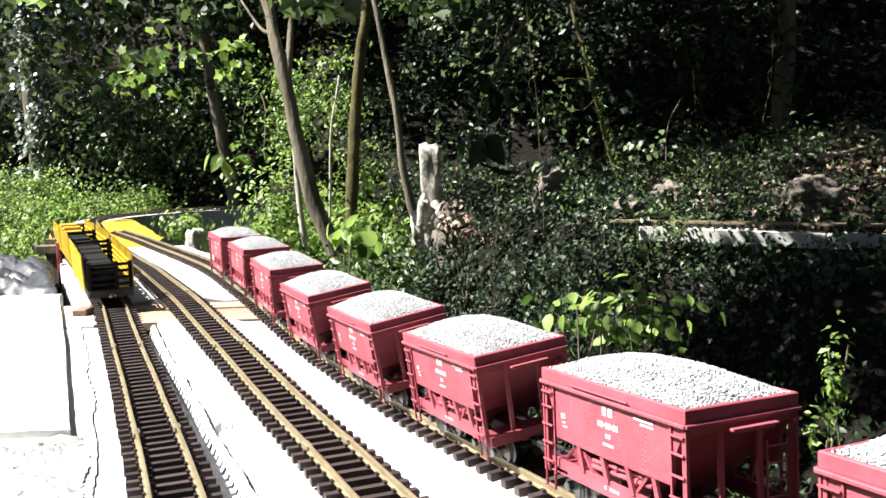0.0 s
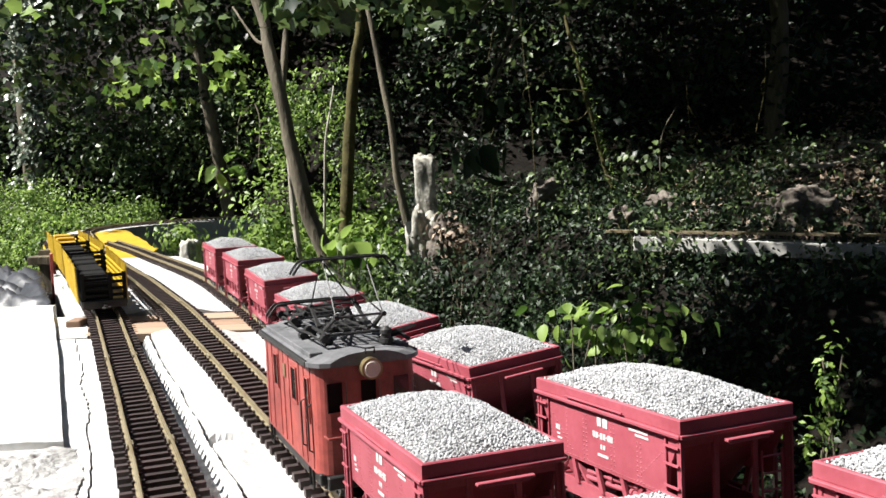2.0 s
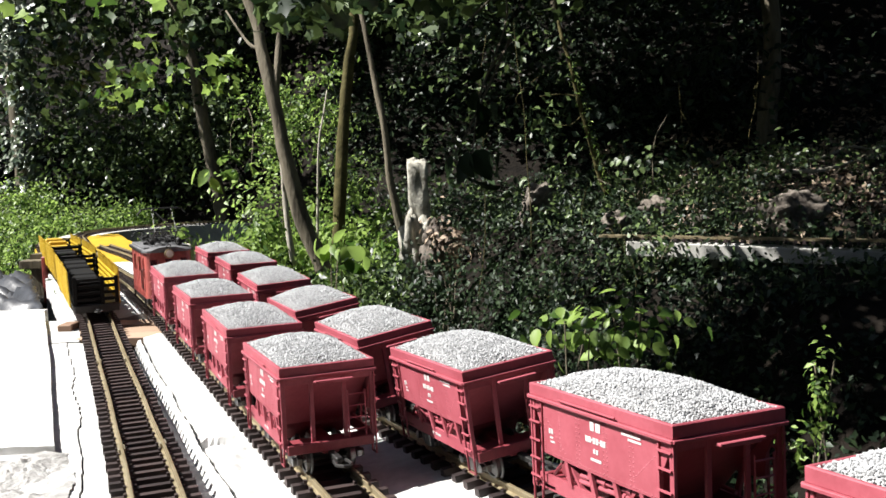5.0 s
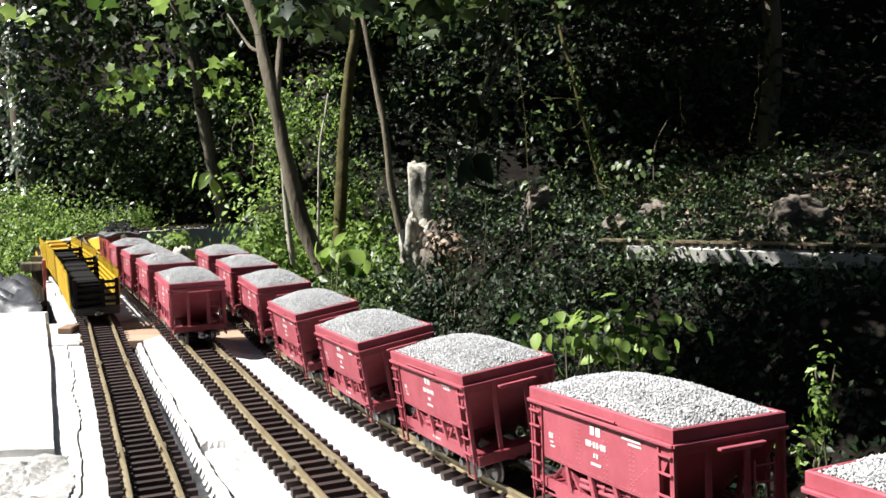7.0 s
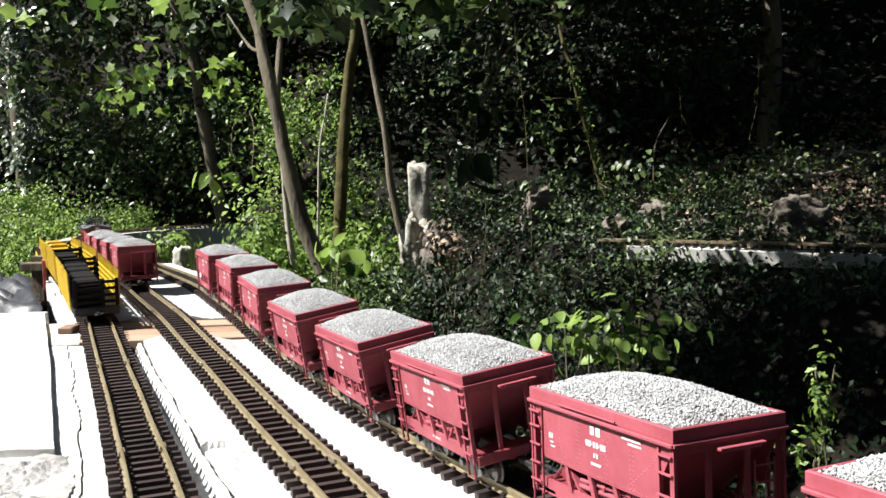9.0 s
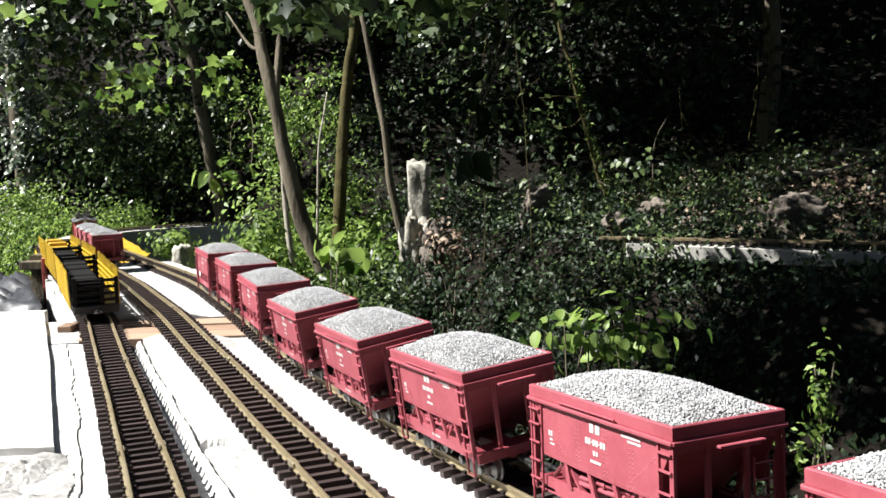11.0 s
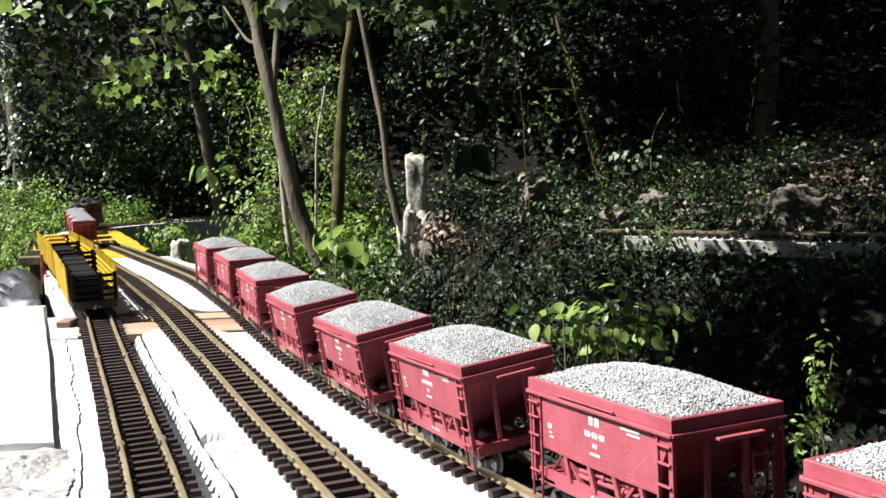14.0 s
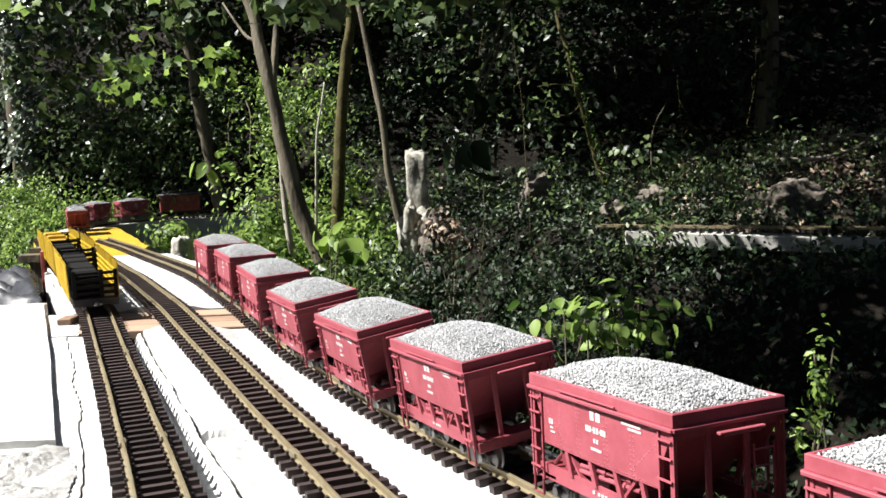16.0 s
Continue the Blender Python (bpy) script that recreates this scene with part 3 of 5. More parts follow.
def ore_car(m, label):
    root = thing("ore_car", m, label, "ore car", "ore cars")
    hx, hy, H = CAR_L / 2, CAR_W / 2, CAR_H
    # body: open-topped box with walls, sloped ends and hopper bottoms
    bm = bmesh.new()
    t = 0.0022
    for s in (-1, 1):
        y0, y1 = (hy - 0.004, hy - 0.004 + t) if s > 0 else (-hy + 0.004 - t, -hy + 0.004)
        prism(bm, ((-hx + 0.002, H - 0.0105), (-hx + 0.002, 0.091), (-hx + 0.008, 0.089), (-hx + 0.0155, 0.075), (-hx + 0.0165, 0.057), (-0.03, 0.056), (0.03, 0.056), (hx - 0.0165, 0.057), (hx - 0.0155, 0.075), (hx - 0.008, 0.089), (hx - 0.002, 0.091), (hx - 0.002, H - 0.0105)), y0, y1, 1)
    for s in (-1, 1):
        prism(bm, ((s * (hx - 0.003), H - 0.0105), (s * (hx - 0.003), H - 0.019), (s * (hx - 0.014), H - 0.021), (s * 0.026, 0.034), (s * 0.023, 0.034), (s * (hx - 0.017), H - 0.0195), (s * (hx - 0.006), H - 0.0175), (s * (hx - 0.006), H - 0.0105)), -hy + 0.005, hy - 0.005, 1)
    part("hopper_body", bm, OXIDE, root, "riveted oxide red hopper body")
    # coaming: one ring
    bm = bmesh.new()
    ring = [[bm.verts.new((sx * (hx - i), sy * (hy - i), z)) for sx, sy in ((-1, -1), (1, -1), (1, 1), (-1, 1))] for i, z in ((0.0003, H - 0.0097), (0, H - 0.0091), (0, H - 0.0008), (0.0008, H), (0.0028, H), (0.0034, H - 0.0008), (0.0034, H - 0.0097))]
    for p, q in zip(ring, ring[1:] + ring[:1]):
        for i in range(4):
            bm.faces.new((p[i], p[(i + 1) % 4], q[(i + 1) % 4], q[i]))
    part("coaming", bm, OXIDE, root, "flat oxide red rim around the load")
    bm = bmesh.new()
    for s in (-1, 1):
        a, b = sorted((s * (hy - 0.001), s * (hy + 0.0025)))
        box(bm, (-hx - 0.001, a, H - 0.0125), (hx + 0.001, b, H - 0.0097), 0.0005)
        a, b = sorted((s * (hx - 0.001), s * (hx + 0.0025)))
        box(bm, (a, -hy - 0.001, H - 0.0125), (b, hy + 0.001, H - 0.0097), 0.0005)
    for s in (-1, 1):
        tube(bm, [(-0.03, s * (hy + 0.002), H - 0.007), (0.045, s * (hy + 0.002), H - 0.007)], 0.0008, 6)
    part("rim_rail", bm, OXIDE, root)
    # rivets in rows on the sides
    bm = bmesh.new()
    for s in (-1, 1):
        y = s * (hy - 0.0018)
        rows = [[(x, z) for z in np.arange(0.0595, 0.097, 0.0034)] for x in (-0.073, -0.046, -0.042, -0.014, -0.010, 0.022, 0.026, 0.05, 0.073)]
        rows += [[(e * (0.070 - 0.0030 * k), 0.086 - 0.0026 * k) for k in range(10)] for e in (-1, 1)]
        rows.append([(x, 0.0585) for x in np.arange(-0.07, 0.071, 0.0036)])
        for row in rows:
            for x, z in row:
                vs = [bm.verts.new((x + 0.0009 * math.cos(a), y, z + 0.0009 * math.sin(a))) for a in np.arange(0, 6.2, math.pi / 2)]
                c = bm.verts.new((x, y + s * 0.0005, z))
                for i in range(4):
                    bm.faces.new((vs[i], vs[(i + 1) % 4], c))
    part("rivets", bm, OXIDE, root)["kind"] = "stuff"
    # sills, braces and discharge gear
    for s in (-1, 1):
        bm = bmesh.new()
        a, b = sorted((s * (hy - 0.0065), s * (hy - 0.004)))
        prism(bm, ((-hx + 0.004, 0.026), (hx - 0.004, 0.026), (hx - 0.004, 0.0385), (-hx + 0.004, 0.0385)), a, b, 1)
        part("side_sill", bm, OXIDE, root)
        for x, d in ((-0.052, 0.006), (-0.02, 0.007), (0.012, 0.007), (0.044, 0.006)):
            bm = bmesh.new()
            a, b = sorted((s * (hy - 0.005), s * (hy - 0.0025)))
            prism(bm, ((x - 0.0022, 0.0575), (x + 0.0022, 0.0575), (x - s * d + 0.0026, 0.037), (x - s * d - 0.0026, 0.037)), a, b, 1)
            part("brace", bm, OXIDE, root)
        for z, x0, x1 in ((0.0525, -0.05, 0.03), (0.0465, -0.045, 0.05)):
            bm = bmesh.new()
            tube(bm, [(s * x0, s * (hy - 0.008), z), (s * x1, s * (hy - 0.008), z - 0.005)], 0.0019, 8)
            part("pipe", bm, OXIDE, root)
            for k in (0.2, 0.6):
                bm = bmesh.new()
                x = s * (x0 + (x1 - x0) * k)
                tube(bm, [(x - 0.0025, s * (hy - 0.008), z - 0.005 * k), (x + 0.0025, s * (hy - 0.008), z - 0.005 * k)], 0.003, 8)
                part("pipe_coupling", bm, OXIDE, root)
        bm = bmesh.new()
        tube(bm, [(0.05, s * (hy - 0.014), 0.048), (0.05, s * (hy - 0.006), 0.048)], 0.006, 10)
        tube(bm, [(0.05, s * (hy - 0.008), 0.056), (0.06, s * (hy - 0.006), 0.046), (0.066, s * (hy - 0.006), 0.040)], 0.0016, 6)
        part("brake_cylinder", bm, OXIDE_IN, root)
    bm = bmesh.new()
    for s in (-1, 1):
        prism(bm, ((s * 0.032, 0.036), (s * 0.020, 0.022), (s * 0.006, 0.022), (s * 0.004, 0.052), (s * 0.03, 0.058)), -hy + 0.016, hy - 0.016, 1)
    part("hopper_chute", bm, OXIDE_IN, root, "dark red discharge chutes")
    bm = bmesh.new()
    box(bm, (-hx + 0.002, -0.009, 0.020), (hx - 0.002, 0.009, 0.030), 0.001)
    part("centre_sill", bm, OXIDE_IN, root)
    # ends: platform, posts, ladders, grab bar
    for e in (-1, 1):
        bm = bmesh.new()
        a, b = sorted((e * (hx - 0.03), e * (hx + 0.002)))
        box(bm, (a, -hy + 0.004, 0.027), (b, hy - 0.004, 0.031), 0.0008)
        a, b = sorted((e * (hx - 0.002), e * (hx + 0.003)))
        box(bm, (a, -hy + 0.004, 0.024), (b, hy - 0.004, 0.034), 0.0008)
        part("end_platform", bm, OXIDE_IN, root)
        for y in (-hy + 0.003, -0.017, 0.017, hy - 0.003):
            bm = bmesh.new()
            box(bm, (e * (hx - 0.004) - 0.0015, y - 0.0022, 0.03), (e * (hx - 0.004) + 0.0015, y + 0.0022, H - 0.012), 0.0004)
            part("end_post", bm, OXIDE, root)
        bm = bmesh.new()
        x = e * (hx + 0.006)
        tube(bm, [(e * hx, -0.020, 0.094), (x, -0.020, 0.094), (x, 0.012, 0.094), (e * hx, 0.012, 0.094)], 0.0016, 6)
        box(bm, (x - 0.002, -0.024, 0.0945), (x + 0.002, 0.016, 0.0965), 0.0004)
        part("grab_bar", bm, OXIDE, root)
        bm = bmesh.new()
        x = e * (hx + 0.001)
        for y in (-hy + 0.012, -hy + 0.030):
            tube(bm, [(x, y, 0.034), (x, y, 0.082)], 0.0009, 5)
        for z in (0.042, 0.054, 0.066, 0.078):
            tube(bm, [(x, -hy + 0.012, z), (x, -hy + 0.030, z)], 0.0008, 5)
        part("end_ladder", bm, OXIDE, root)
        for s in (-1, 1):
            bm = bmesh.new()
            y = s * (hy - 0.001)
            for x in (e * (hx - 0.001), e * (hx - 0.0165)):
                box(bm, (x - 0.0009, y - 0.0009, 0.026), (x + 0.0009, y + 0.0009, H - 0.014), 0.0002)
            for z in (0.036, 0.051, 0.066, 0.081, 0.093):
                xa, xb = sorted((e * (hx - 0.001), e * (hx - 0.0165)))
                tube(bm, [(xa, y + s * 0.002, z), (xb, y + s * 0.002, z)], 0.001, 5)
            part("side_ladder", bm, OXIDE, root)
            bm = bmesh.new()
            xa, xb = e * (hx - 0.002), e * (hx - 0.0155)
            tube(bm, [(xa, y, 0.028), (xa, y, 0.013), (xb, y, 0.013), (xb, y, 0.028)], 0.0012, 5)
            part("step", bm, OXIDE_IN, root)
        coupler(root, e * (hx - 0.002), e)
        truck(root, e * 0.056, IRON, STEEL)
    # painted marks as plain bars, each its own part
    for s in (-1, 1):
        y = s * (hy - 0.0018)
        marks = [(-s * x, z, w, h, y) for x, z, w, h in ((-0.0042, 0.092, 0.006, 0.0085), (0.0034, 0.092, 0.0068, 0.0085), (-0.0115, 0.0815, 0.0036, 0.0056), (-0.0076, 0.0815, 0.0036, 0.0056), (-0.0048, 0.0815, 0.0018, 0.0016), (-0.0018, 0.0815, 0.0036, 0.0056), (0.0021, 0.0815, 0.0036, 0.0056), (0.0049, 0.0815, 0.0018, 0.0016), (0.0078, 0.0815, 0.0036, 0.0056), (0.0114, 0.0815, 0.0032, 0.0056), (-0.0018, 0.0735, 0.003, 0.0042), (0.0018, 0.0735, 0.003, 0.0042), (0.0, 0.067, 0.016, 0.0024), (-0.0645, 0.0765, 0.0028, 0.0052), (-0.0612, 0.0765, 0.0028, 0.0052), (-0.062, 0.0715, 0.005, 0.0018), (-0.0605, 0.0682, 0.0075, 0.0016))]
        marks += [(-s * 0.044, 0.0945, 0.026, 0.0019, y), (-s * 0.048, 0.0915, 0.018, 0.0019, y)]
        marks += [(k, 0.0325, 0.0036, 0.003, s * (hy - 0.0038)) for k in (-0.008, -0.0035, 0.001, 0.008)]
        for args in marks:
            bm = bmesh.new()
            bars(bm, args[0], args[1], args[2] * 0.85, args[3] * 0.78, args[4])
            part("painted_mark", bm, LETTER, root, "white painted mark")
    base, stones = GRAVEL_PARTS
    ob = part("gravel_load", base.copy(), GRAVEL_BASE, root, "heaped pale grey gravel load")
    share("gravel", stones, ob, Matrix())["kind"] = "stuff"
    return root


GRAVEL_PARTS = gravel_heap()
LINE_C_S = [LINE_C.near_y(y) for y in (0.431, 0.695, 0.956, 1.225, 1.496, 1.767, 2.04, 2.309)]
first_car = ore_car(LINE_C.place(LINE_C_S[1], 0.06), "oxide red ore car heaped with gravel, standing on the outer track")
for k in (0, 2, 3, 4, 5, 6, 7):
    copy_thing(first_car, LINE_C.place(LINE_C_S[k], 0.06))
train_cars = []
for k in range(4):
    c = copy_thing(first_car, LINE_B.place(0.5 - 0.1 * k))
    train_cars.append(tagged(c, "oxide red ore car heaped with gravel, drawn by the locomotive", group="cars of the moving train"))


# ---- locomotive ----
def locomotive():
    root = thing("electric_locomotive", LINE_B.place(1.0), "orange-red boxcab electric model locomotive with grey roof and pantographs", "locomotive")
    hx, hy, z0, z1 = 0.117, 0.048, 0.030, 0.130
    bm = bmesh.new()
    rr = 0.017
    outline = [(cx + rr * math.cos(radians(a)), cy + rr * math.sin(radians(a))) for cx, cy, a0 in ((hx - rr, hy - rr, 0), (-hx + rr, hy - rr, 90), (-hx + rr, -hy + rr, 180), (hx - rr, -hy + rr, 270)) for a in range(a0, a0 + 91, 15)]
    prism(bm, outline, z0, z1, 2)
    part("cab_body", bm, LOCO_RED, root, "orange-red riveted cab body")
    bm = bmesh.new()
    prof = [(-hy - 0.005, z1 - 0.003), (-hy - 0.005, z1 + 0.001), (-hy + 0.008, z1 + 0.005), (-0.025, z1 + 0.0075), (0, z1 + 0.0085), (0.025, z1 + 0.0075), (hy - 0.008, z1 + 0.005), (hy + 0.005, z1 + 0.001), (hy + 0.005, z1 - 0.003)]
    rows = [[bm.verts.new((x, y * k, z)) for y, z in prof] for x, k in ((-hx - 0.006, 0.66), (-hx - 0.002, 0.83), (-hx + 0.008, 0.97), (-hx + 0.016, 1), (hx - 0.016, 1), (hx - 0.008, 0.97), (hx + 0.002, 0.83), (hx + 0.006, 0.66))]
    for p, q in zip(rows, rows[1:]):
        for i in range(len(prof)):
            bm.faces.new((p[i], p[(i + 1) % len(prof)], q[(i + 1) % len(prof)], q[i]))
    bm.faces.new(rows[0]), bm.faces.new(rows[-1][::-1])
    part("roof", bm, ROOF_GREY, root, "grey canvas roof with weathered edges")
    bm = bmesh.new()
    for s in (-1, 1):
        box(bm, (-hx + 0.014, s * (hy + 0.004) - 0.0015, z1 - 0.0035), (hx - 0.014, s * (hy + 0.004) + 0.0015, z1 + 0.0022), 0.0006)
    part("gutter", bm, IRON, root)
    zr = z1 + 0.0085
    for y in (-0.041, 0.041):
        bm = bmesh.new()
        box(bm, (-0.098, y - 0.006, zr - 0.007), (0.098, y + 0.006, zr - 0.001), 0.0006)
        part("running_board", bm, ROOF_GREY, root)
    for x, y, w, d in ((0.012, 0.012, 0.02, 0.0025), (0.012, 0.0, 0.016, 0.0025), (-0.012, 0.03, 0.004, 0.006), (0.01, -0.012, 0.02, 0.0025)):
        bm = bmesh.new()
        box(bm, (x - w, y - d, zr - 0.001), (x + w, y + d, zr + 0.004), 0.0006)
        part("roof_cleat", bm, IRON, root)
    for x, y in ((0.008, -0.022),):
        bm = bmesh.new()
        tube(bm, [(x, y, zr - 0.001), (x, y, zr + 0.006), (x, y, zr + 0.0065), (x, y, zr + 0.013), (x, y, zr + 0.016)], [0.004, 0.004, 0.0068, 0.0062, 0.002], 12)
        part("whistle_dome", bm, IRON, root)
    # windows, doors and seams
    for s in (-1, 1):
        y = s * hy
        for x, w, zb, zt in ((-0.087, 0.011, 0.075, 0.113), (-0.036, 0.017, 0.083, 0.114), (0.045, 0.014, 0.083, 0.114)):
            bm = bmesh.new()
            a, b = sorted((y - s * 0.003, y + s * 0.0008))
            box(bm, (x - w / 2, a, zb), (x + w / 2, b, zt))
            win = part("window", bm, DARK_GLASS, root, "dark window")
            bm = bmesh.new()
            a, b = sorted((y, y + s * 0.0016))
            for x0, x1, q0, q1 in ((x - w / 2 - 0.0015, x - w / 2, zb, zt), (x + w / 2, x + w / 2 + 0.0015, zb, zt), (x - w / 2 - 0.0015, x + w / 2 + 0.0015, zt, zt + 0.0015), (x - w / 2 - 0.0025, x + w / 2 + 0.0025, zb - 0.002, zb)):
                box(bm, (x0, a, q0), (x1, b, q1))
            part("window_frame", bm, LOCO_RED, win)
        for x in (-0.099, -0.0745, -0.055, -0.012, 0.012, 0.032, 0.066, 0.09):
            bm = bmesh.new()
            a, b = sorted((y, y + s * 0.0008))
            box(bm, (x - 0.0006, a, z0 + 0.003), (x + 0.0006, b, z1 - 0.004))
            part("panel_seam", bm, LOCO_RED, root)
        bm = bmesh.new()
        a, b = sorted((y, y + s * 0.0012))
        box(bm, (0.001, a, 0.098), (0.010, b, 0.111))
        part("maker_plate", bm, BRASS_TRIM, root, "small dull brass plate")
        for x in (-0.0745, -0.099):
            bm = bmesh.new()
            tube(bm, [(x, y, 0.048), (x, y + s * 0.004, 0.050), (x, y + s * 0.004, 0.090), (x, y, 0.092)], 0.0009, 6)
            part("handrail", bm, IRON, root)
        bm = bmesh.new()
        box(bm, (-hx + 0.004, s * (hy - 0.004) - 0.003, 0.020), (hx - 0.004, s * (hy - 0.004) + 0.003, 0.031), 0.001)
        part("side_sill", bm, IRON, root)
        for x in (-0.085, 0.085):
            bm = bmesh.new()
            tube(bm, [(x - 0.007, y, 0.03), (x - 0.007, y, 0.012), (x + 0.007, y, 0.012), (x + 0.007, y, 0.03)], 0.0012, 5)
            part("step", bm, IRON, root)
    for e in (-1, 1):
        x = e * hx
        for y in (-0.031, 0.0, 0.031):
            bm = bmesh.new()
            a, b = sorted((x - e * 0.003, x + e * 0.0008))
            box(bm, (a, y - 0.0068, 0.086), (b, y + 0.0068, 0.112))
            part("window", bm, DARK_GLASS, root, "dark window")
            bm = bmesh.new()
            tube(bm, [(x + e * 0.002, y - 0.010, 0.08), (x + e * 0.002, y - 0.010, 0.112)], 0.0006, 5)
            part("wiper", bm, STEEL, root)
        bm = bmesh.new()
        tube(bm, [(x, 0.042, 0.066), (x + e * 0.005, 0.04, 0.064), (x + e * 0.005, 0.012, 0.064), (x, 0.01, 0.066)], 0.0012, 6)
        part("grab_rail", bm, LOCO_RED, root)
        bm = bmesh.new()
        tube(bm, [(x + e * 0.004, 0.0, z1 - 0.006), (x + e * 0.016, 0.0, z1 - 0.006)], 0.0095, 24)
        lamp = part("headlight", bm, BRASS_TRIM, root, "round brass-rimmed headlight")
        bm = bmesh.new()
        tube(bm, [(x + e * 0.0155, 0.0, z1 - 0.006), (x + e * 0.017, 0.0, z1 - 0.006)], [0.0082, 0.0064], 24)
        part("lens", bm, LENS, lamp, "cream lens")
        bm = bmesh.new()
        tube(bm, [(x + e * 0.011, -0.004, z1 + 0.007), (x + e * 0.011, -0.004, z1 + 0.012), (x + e * 0.011, 0.004, z1 + 0.012), (x + e * 0.011, 0.004, z1 + 0.007)], 0.001, 6)
        part("lamp_loop", bm, IRON, lamp)
        bm = bmesh.new()
        box(bm, (min(x, x + e * 0.006), -hy + 0.006, 0.018), (max(x, x + e * 0.006), hy - 0.006, 0.03), 0.001)
        part("buffer_beam", bm, IRON, root)
        coupler(root, x, e)
        truck(root, e * 0.062, IRON, IRON, 0.024)
    # roof gear: two pantographs, the one further back raised
    for px, raised in ((0.068, False), (-0.056, True)):
        bm = bmesh.new()
        for y in (-0.026, 0.026):
            tube(bm, [(px - 0.032, y, zr + 0.011), (px + 0.032, y, zr + 0.011)], 0.0017, 6)
        for x in (-0.03, 0.0, 0.03):
            tube(bm, [(px + x, -0.026, zr + 0.011), (px + x, 0.026, zr + 0.011)], 0.0016, 6)
        pan = part("pantograph", bm, IRON, root, "black wire pantograph")
        for x in (-0.03, 0.03):
            for y in (-0.026, 0.026):
                bm = bmesh.new()
                tube(bm, [(px + x, y, zr + 0.0025), (px + x, y, zr + 0.004), (px + x, y, zr + 0.006), (px + x, y, zr + 0.008), (px + x, y, zr + 0.0105)], [0.005, 0.0035, 0.005, 0.0035, 0.0045], 10)
                part("insulator", bm, IRON, pan)
        lo, mid, hi = (zr + 0.013, zr + 0.018, zr + 0.023) if not raised else (zr + 0.013, zr + 0.029, zr + 0.077)
        knee = 0.050 if not raised else 0.046
        for y in (-0.024, 0.024):
            bm = bmesh.new()
            for d in (-1, 1):
                tube(bm, [(px + d * 0.010, y, lo), (px + d * knee, y * 0.92, mid)], [0.0024, 0.0016], 4)
            part("lower_arm", bm, IRON, pan, "flat black lower arm")
            bm = bmesh.new()
            for d in (-1, 1):
                tube(bm, [(px + d * knee, y * 0.92, mid), (px - d * 0.004, y * 0.85, hi)] if not raised else [(px + d * knee, y * 0.92, mid), (px + d * 0.004, y * 0.85, hi)], 0.00065, 5)
            part("upper_arm", bm, IRON, pan, "thin dark steel rod")
        bm = bmesh.new()
        for d in (-1, 1):
            tube(bm, [(px + d * knee, -0.024, mid), (px + d * knee, 0.024, mid)], 0.0013, 6)
            tube(bm, [(px + d * knee, -0.022, mid), (px + d * 0.004, 0.020, hi)], 0.0008, 5)
            for y in (-0.022, 0.022):
                tube(bm, [(px + d * knee - 0.004, y, mid), (px + d * knee + 0.004, y, mid)], 0.0024, 8)
        part("knee_rod", bm, IRON, pan)
        bm = bmesh.new()
        for d in (-0.007, 0.007):
            tube(bm, bow([(px + d, -0.050, hi - 0.011), (px + d, -0.044, hi - 0.003), (px + d, -0.036, hi + 0.001), (px + d, 0.0, hi + 0.0015), (px + d, 0.036, hi + 0.001), (px + d, 0.044, hi - 0.003), (px + d, 0.050, hi - 0.011)], 3), 0.0012, 6)
        for y in (-0.034, 0.034):
            box(bm, (px - 0.008, y - 0.004, hi - 0.001), (px + 0.008, y + 0.004, hi + 0.0008), 0.0004)
        part("contact_bow", bm, IRON, pan, "black twin contact bow")
        for x in (-0.034, 0.034):
            for y in (-0.029, 0.029):
                bm = bmesh.new()
                d = x * 0.07
                tube(bm, [(px + x * 0.76 + d * 0.5 * k, y, zr + 0.0085) for k in range(8)], [0.0045, 0.0045, 0.003, 0.003, 0.0045, 0.0045, 0.003, 0.004], 10)
                part("ribbed_insulator", bm, IRON, pan)
        bm = bmesh.new()
        for y in (-0.012, 0.0, 0.011):
            tube(bm, [(px - 0.03, y, zr + 0.013), (px + 0.03, y * 0.8, zr + 0.0145)], 0.0012, 6)
        for y in (-0.018, 0.018):
            tube(bm, [(px - 0.024, y, zr + 0.016), (px + 0.02, y * 0.9, zr + 0.017)], 0.0016, 8)
        part("return_spring", bm, IRON, pan)
        bm = bmesh.new()
        for d in (-1, 1):
            tube(bm, [(px + d * 0.012, -0.02, zr + 0.012), (px + d * 0.012, 0.02, zr + 0.012)], 0.0022, 8)
        part("spring", bm, IRON, pan)
    bm = bmesh.new()
    tube(bm, [(-0.096, -0.026, zr + k) for k in (-0.006, 0.001, 0.0015, 0.005, 0.0055, 0.009, 0.0095, 0.013, 0.016)], [0.004, 0.004, 0.007, 0.0065, 0.0045, 0.0045, 0.006, 0.0055, 0.002], 14)
    part("roof_insulator", bm, IRON, root, "dark stacked insulator")
    bm = bmesh.new()
    tube(bm, [(-0.09, -0.03, zr + 0.008), (-0.1, -0.044, zr + 0.013), (-0.105, -0.052, zr + 0.016)], 0.002, 4)
    tube(bm, [(-0.075, -0.03, zr + 0.003), (-0.095, -0.04, zr + 0.008), (-0.108, -0.044, zr + 0.004)], 0.002, 6)
    part("roof_lever", bm, IRON, root)
